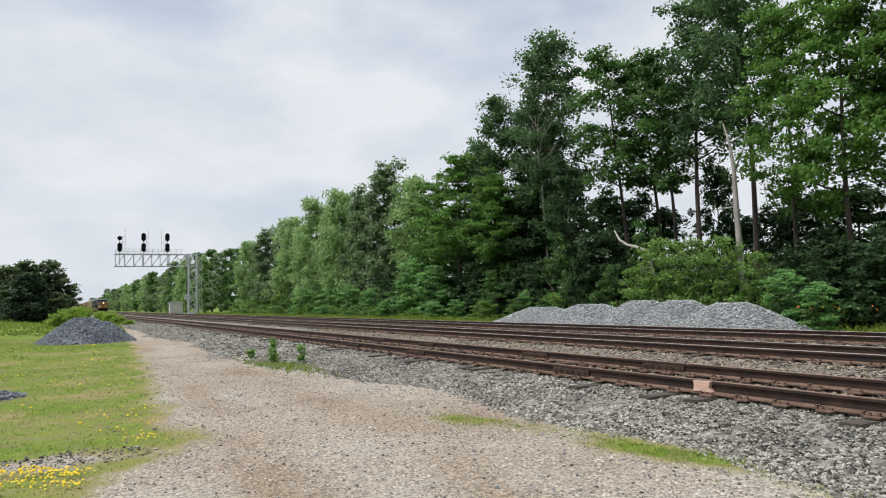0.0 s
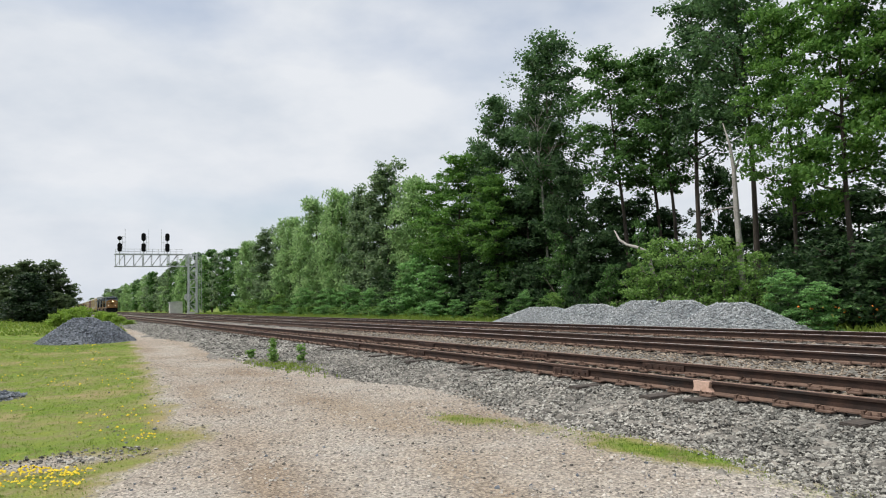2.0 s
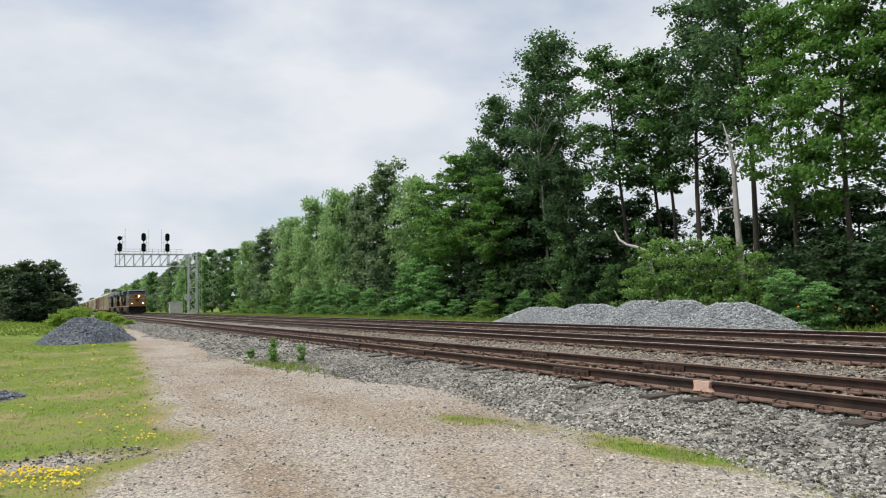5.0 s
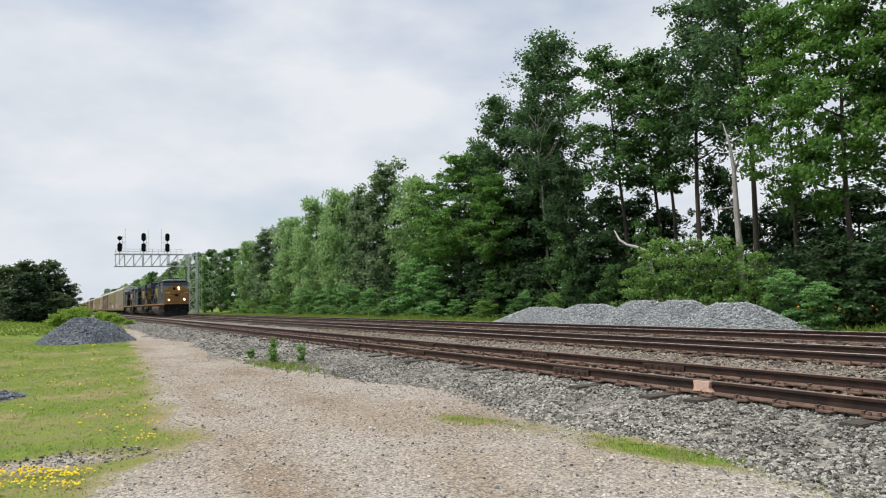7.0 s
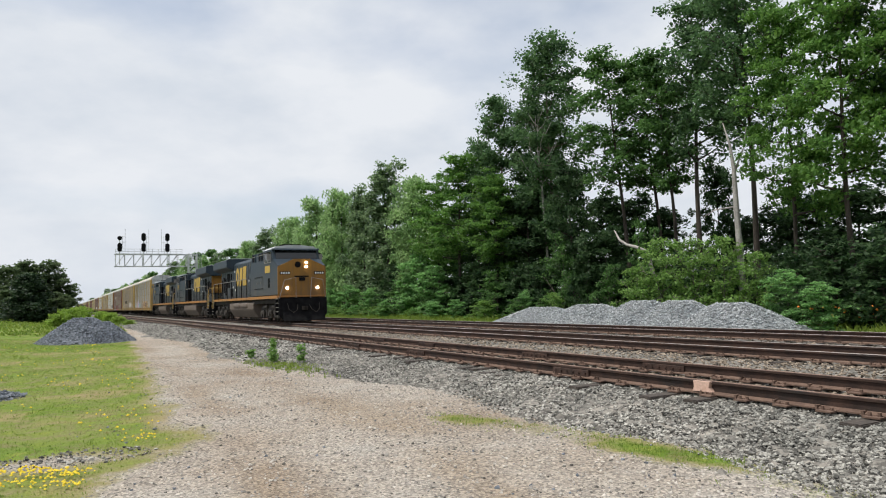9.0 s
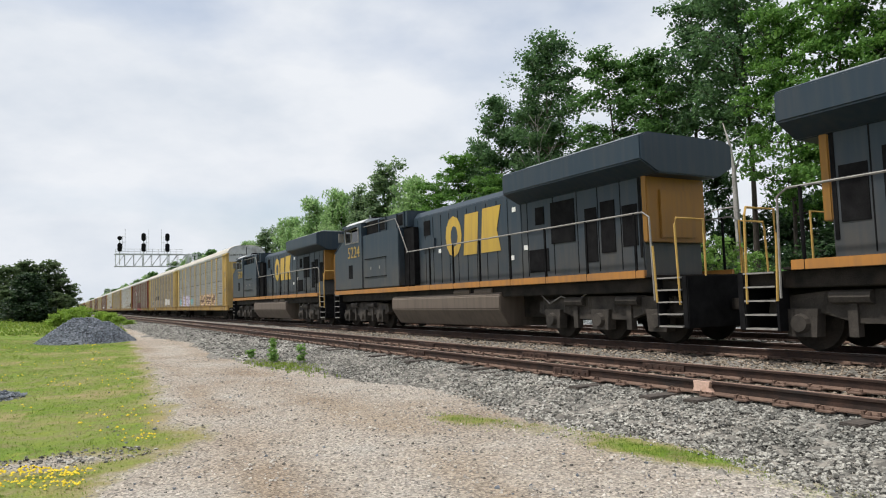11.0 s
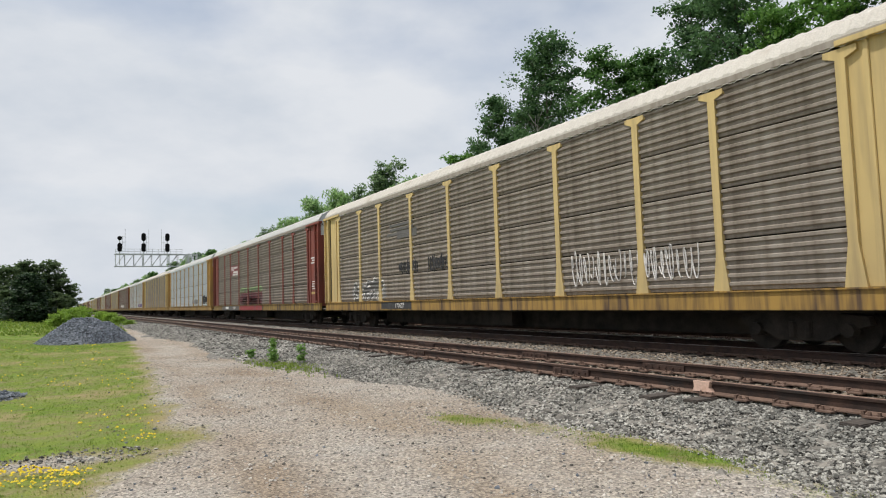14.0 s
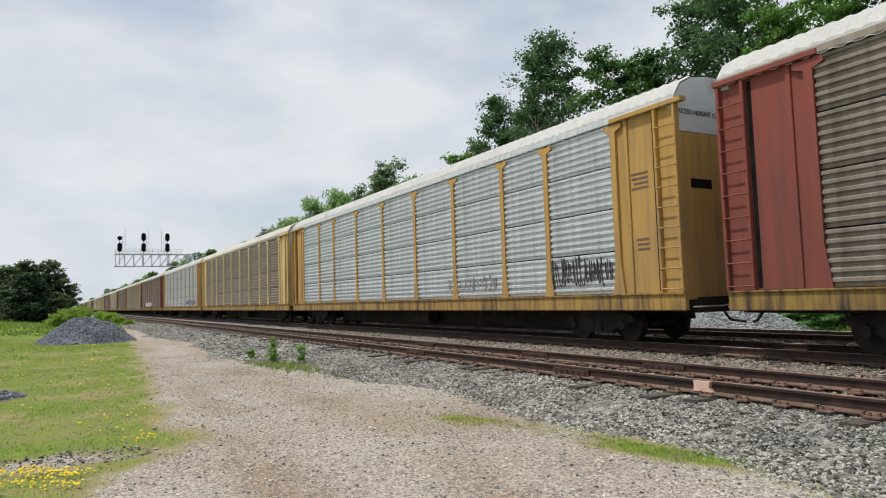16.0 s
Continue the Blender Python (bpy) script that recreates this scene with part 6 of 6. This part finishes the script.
def scrawl(car, u0, u1, z0, z1, letters, fill, edge, seed, label, backing=None):
    """Sprayed graffiti lying on the corrugated side: crowded thick strokes with dark outlines over a ragged cloud of colour."""
    r = random.Random(seed)
    w, hh = (u1 - u0) / letters, z1 - z0
    strokes = []
    for i in range(letters):
        c = u0 + w * (i + 0.5)
        pts = [(c + r.uniform(-0.5, 0.5) * w, z0 + hh * q) for q in (0.06, r.uniform(0.3, 0.5), r.uniform(0.55, 0.75), 0.93)]
        strokes += list(zip(pts[:-1], pts[1:]))
        for _ in range(2):
            zq = z0 + hh * r.uniform(0.1, 0.9)
            strokes.append(((c - 0.55 * w, zq), (c + 0.55 * w, zq + hh * r.uniform(-0.3, 0.3))))
    seg = np.array([(a[0], a[1], b[0], b[1]) for a, b in strokes])
    du, dz = 0.055, 0.0274
    us, zs = np.arange(u0 - 0.5, u1 + 0.5, du), np.arange(max(1.18, z0 - 0.12), z1 + 0.3, dz)
    gu, gz = np.meshgrid(us + du / 2, zs + dz / 2)
    d = np.full(gu.shape, 9.0)
    for a, b, c, e in seg:
        ll = (c - a) ** 2 + (e - b) ** 2 + 1e-6
        t = np.clip(((gu - a) * (c - a) + (gz - b) * (e - b)) / ll, 0, 1)
        d = np.minimum(d, np.hypot(gu - a - t * (c - a), gz - b - t * (e - b)))
    thick = 0.055 + 0.045 * (wave(gu, gz, 2.2, seed) + 1) / 2
    inside = ((gz - (z0 + z1) / 2) / (hh * 0.56)) ** 2 + np.clip(np.abs(gu - (u0 + u1) / 2) - (u1 - u0) * 0.47, 0, 9) ** 2 * 6 + 0.35 * wave(gu, gz, 4.0, seed + 1) < 1
    kind = np.full(gu.shape, -1)
    kind[inside] = 2 if backing else 0
    kind[(d < thick + 0.05)] = 1
    kind[(d < thick)] = 0
    inks = [fill, edge] + ([backing] if backing else [])
    verts, faces, mats, cols = [], [], [], len(us) + 1
    for z in list(zs) + [zs[-1] + dz]:
        x = -sheet_depth(z) - 0.006
        verts += [(x, us[0] + du * i - HALF, z) for i in range(cols)]
    for j in range(len(zs)):
        for i in range(len(us)):
            if kind[j, i] >= 0:
                k = j * cols + i
                faces.append((k, k + cols, k + cols + 1, k + 1))
                mats.append(int(kind[j, i]))
    me = bpy.data.meshes.new("spray_paint")
    me.from_pydata(verts, [], faces)
    for ink in inks:
        me.materials.append(INK[ink])
    me.polygons.foreach_set("material_index", mats)
    part("spray_paint", me, car, label)


def tag(car, u0, u1, z0, z1, strokes, ink, seed, label):
    """Thin looping spray strokes."""
    r = random.Random(seed)
    step = (u1 - u0) / strokes
    for i in range(strokes):
        s = Shape()
        u, m, h = u0 + step * (i + 0.5) - HALF, (z0 + z1) / 2, (z1 - z0) / 2
        wide, tall, ph, turns = step * r.uniform(0.4, 0.9), h * r.uniform(0.55, 1.0), r.uniform(0, 6.28), r.uniform(0.6, 1.5)
        pts = []
        for j in range(15):
            q = j / 14
            pts.append((-1.5125, u + wide * (q - 0.5) + 0.45 * wide * math.cos(ph + turns * 6.28 * q), m + tall * math.sin(ph + turns * 6.28 * q * 1.1) * (1 - 0.3 * q)))
        s.tube(pts, 0.017, 4)
        part("spray_stroke", s.mesh("spray_stroke", INK[ink]), car, label)


def bars(car, u0, u1, z, rows, ink, height=0.07, pitch=0.13, x=None, seed=1):
    """Unreadable stencilled lines as plain bars."""
    r = random.Random(seed)
    for i in range(rows):
        a, b = u0 - HALF, u1 - HALF - r.uniform(0, 0.3) * (u1 - u0)
        xx = -1.512 if x is None else x
        part("stencilled_line", Shape().box(xx - 0.004, xx, a, b, z - i * pitch - height, z - i * pitch).mesh("stencilled_line", INK[ink]), car, "small stencilled line")


def lettering(car, text, u, z, size, material, x=-1.53):
    part("lettering", text_mesh("lettering", text, size, material), car, "stencilled lettering " + "on the sill",
         at=Matrix.LocRotScale((x, u - HALF, z), Euler((radians(90), 0, radians(-90))), None))


def end_lettering(car, text, z, size, material):
    part("lettering", text_mesh("lettering", text, size, material), car, "black stencilled lettering on the end cap",
         at=Matrix.LocRotScale((-0.75, -HALF + 0.022, z), Euler((radians(90), 0, 0)), None))


CARS = [ob for ob, y, turned in TRAIN[3:]]
scrawl(CARS[0], 18.2, 23.8, 1.2, 2.2, 6, "lilac", "purple", 5, "pale lilac and purple sprayed graffiti")
for u in (17.4, 24.4):
    scrawl(CARS[0], u - 0.5, u + 0.5, 1.4, 1.9, 2, "cyan", "cyan", int(u), "faded cyan spray paint")
scrawl(CARS[0], 5.4, 12.4, 1.2, 2.15, 7, "brown", "tan", 9, "orange-brown sprayed graffiti", "tan")
bars(CARS[0], 1.0, 1.5, 3.9, 4, "grey", x=-1.462, seed=3)
bars(CARS[0], 0.95, 1.5, 2.5, 2, "grey", x=-1.462, seed=4)
end_lettering(CARS[0], "EXCESS HEIGHT", 5.1, 0.2, INK["black"])
scrawl(CARS[1], 20.8, 23.8, 1.25, 1.95, 4, "dim", "white", 15, "white outlined graffiti letters", "grey")
tag(CARS[1], 17.6, 19.2, 2.1, 2.75, 9, "black", 16, "black spray-painted tag")
tag(CARS[1], 15.2, 16.8, 2.1, 2.75, 12, "black", 17, "black spray-painted tag")
tag(CARS[1], 5.0, 9.0, 1.3, 2.3, 18, "white", 18, "thin white spray-painted tag")
bars(CARS[1], 17.9, 20.6, 4.15, 3, "dim", 0.1, 0.17, seed=6)
mark(CARS[1], "name_panel", [(17.6 - HALF, 3.55), (19.3 - HALF, 3.55), (19.3 - HALF, 3.85), (17.6 - HALF, 3.85)], "dim", 0.0, "faded dark name panel")
part("number_panel", Shape().box(-1.528, -1.521, 18.2 - HALF, 20.9 - HALF, 0.84, 1.1).mesh("number_panel", INK["black"]), CARS[1], "black painted panel on the sill")
lettering(CARS[1], "171607", 19.2, 0.88, 0.27, INK["white"])
mark(CARS[2], "name_panel", [(18.3 - HALF, 3.4), (20.8 - HALF, 3.4), (20.8 - HALF, 4.15), (18.3 - HALF, 4.15)], "maroon", 0.0, "dark red name panel")
for i in range(4):
    mark(CARS[2], "name_stripe", [(19.6 - HALF, 4.08 - i * 0.08), (20.7 - HALF, 4.08 - i * 0.08), (20.7 - HALF, 4.04 - i * 0.08), (19.6 - HALF, 4.04 - i * 0.08)], "white", 0.004, "white stripe of the name panel")
for a, b, z in ((18.5, 19.5, 4.05), (18.4, 20.0, 3.72), (18.4, 20.1, 3.54)):
    mark(CARS[2], "name_bar", [(a - HALF, z - 0.13), (b - HALF, z - 0.13), (b - HALF, z), (a - HALF, z)], "white", 0.004, "white bar of the name panel")
scrawl(CARS[2], 11.7, 17.5, 1.2, 2.1, 8, "plum", "black", 25, "dark red and black sprayed graffiti")
scrawl(CARS[2], 11.6, 17.6, 2.1, 2.3, 12, "leaf", "green", 27, "green sprayed fringe above the graffiti")
scrawl(CARS[2], 12.2, 16.8, 1.3, 1.6, 9, "tan", "plum", 29, "dull orange sprayed highlights", "brown")
part("number_panel", Shape().box(-1.528, -1.521, 18.0 - HALF, 24.0 - HALF, 0.80, 1.1).mesh("number_panel", INK["dim"]), CARS[2], "dark painted panel on the sill")
lettering(CARS[2], "978947", 19.6, 0.86, 0.27, INK["white"])
part("reporting_bar", Shape().box(-1.534, -1.529, 21.6 - HALF, 22.7 - HALF, 0.88, 1.06).mesh("reporting_bar", INK["white"]), CARS[2], "white stencilled bar")
part("red_sill_panel", Shape().box(-1.528, -1.521, 11.5 - HALF, 17.8 - HALF, 0.80, 1.12).mesh("red_sill_panel", INK["red"]), CARS[2], "red sprayed sill")
bars(CARS[2], 0.9, 1.5, 3.55, 3, "white", x=-1.462, seed=8)
bars(CARS[2], 0.9, 1.4, 2.3, 4, "white", 0.05, 0.12, x=-1.462, seed=9)
part("yellow_label", Shape().box(-1.466, -1.462, 0.8 - HALF, 1.6 - HALF, 1.62, 1.74).mesh("yellow_label", TRIM_YELLOW), CARS[2], "yellow label")
end_lettering(CARS[2], "EXCESS HEIGHT", 5.1, 0.2, INK["black"])
tag(CARS[3], 2.1, 4.4, 1.3, 2.2, 16, "black", 31, "black spray-painted tag")
tag(CARS[3], 7.0, 10.0, 1.3, 1.9, 10, "grey", 32, "faded grey spray-painted tag")
bars(CARS[3], 0.9, 1.5, 3.9, 4, "brown", 0.05, 0.11, x=-1.462, seed=11)
bars(CARS[3], 0.95, 1.4, 2.4, 3, "brown", 0.05, 0.11, x=-1.462, seed=12)
end_lettering(CARS[3], "EXCESS HEIGHT CAR", 5.0, 0.16, INK["black"])
tag(CARS[5], 3.0, 9.0, 1.3, 1.9, 16, "purple", 33, "faded purple spray-painted tag")
tag(CARS[6], 12.0, 20.0, 1.3, 2.0, 20, "white", 34, "white spray-painted tag")


def along(t):
    """How far the train has come since T0; it brakes gently at the end."""
    return SPEED * (t - T0) - 0.135 * max(0.0, t - 12.4) ** 2


def motions():
    # the coupled train surges slightly: seconds, metres behind an even pace
    surge = {0.0: 0.0, 3.0: 0.0, 6.0: 0.0, 9.0: 0.0, 11.5: 0.0, 12.0: 0.0, 12.5: -0.3, 13.0: 0.35, 13.5: 0.05, 14.0: 0.0, 14.5: 0.15, 15.0: 0.1, 15.5: -0.48, 16.0: -0.3}
    for ob, y, turned in TRAIN:
        walk(ob, [(t, pose(MAIN_X, y - along(t) + late, RAIL_TOP, 0, 0, 180 if turned else 0)) for t, late in surge.items()])


motions()
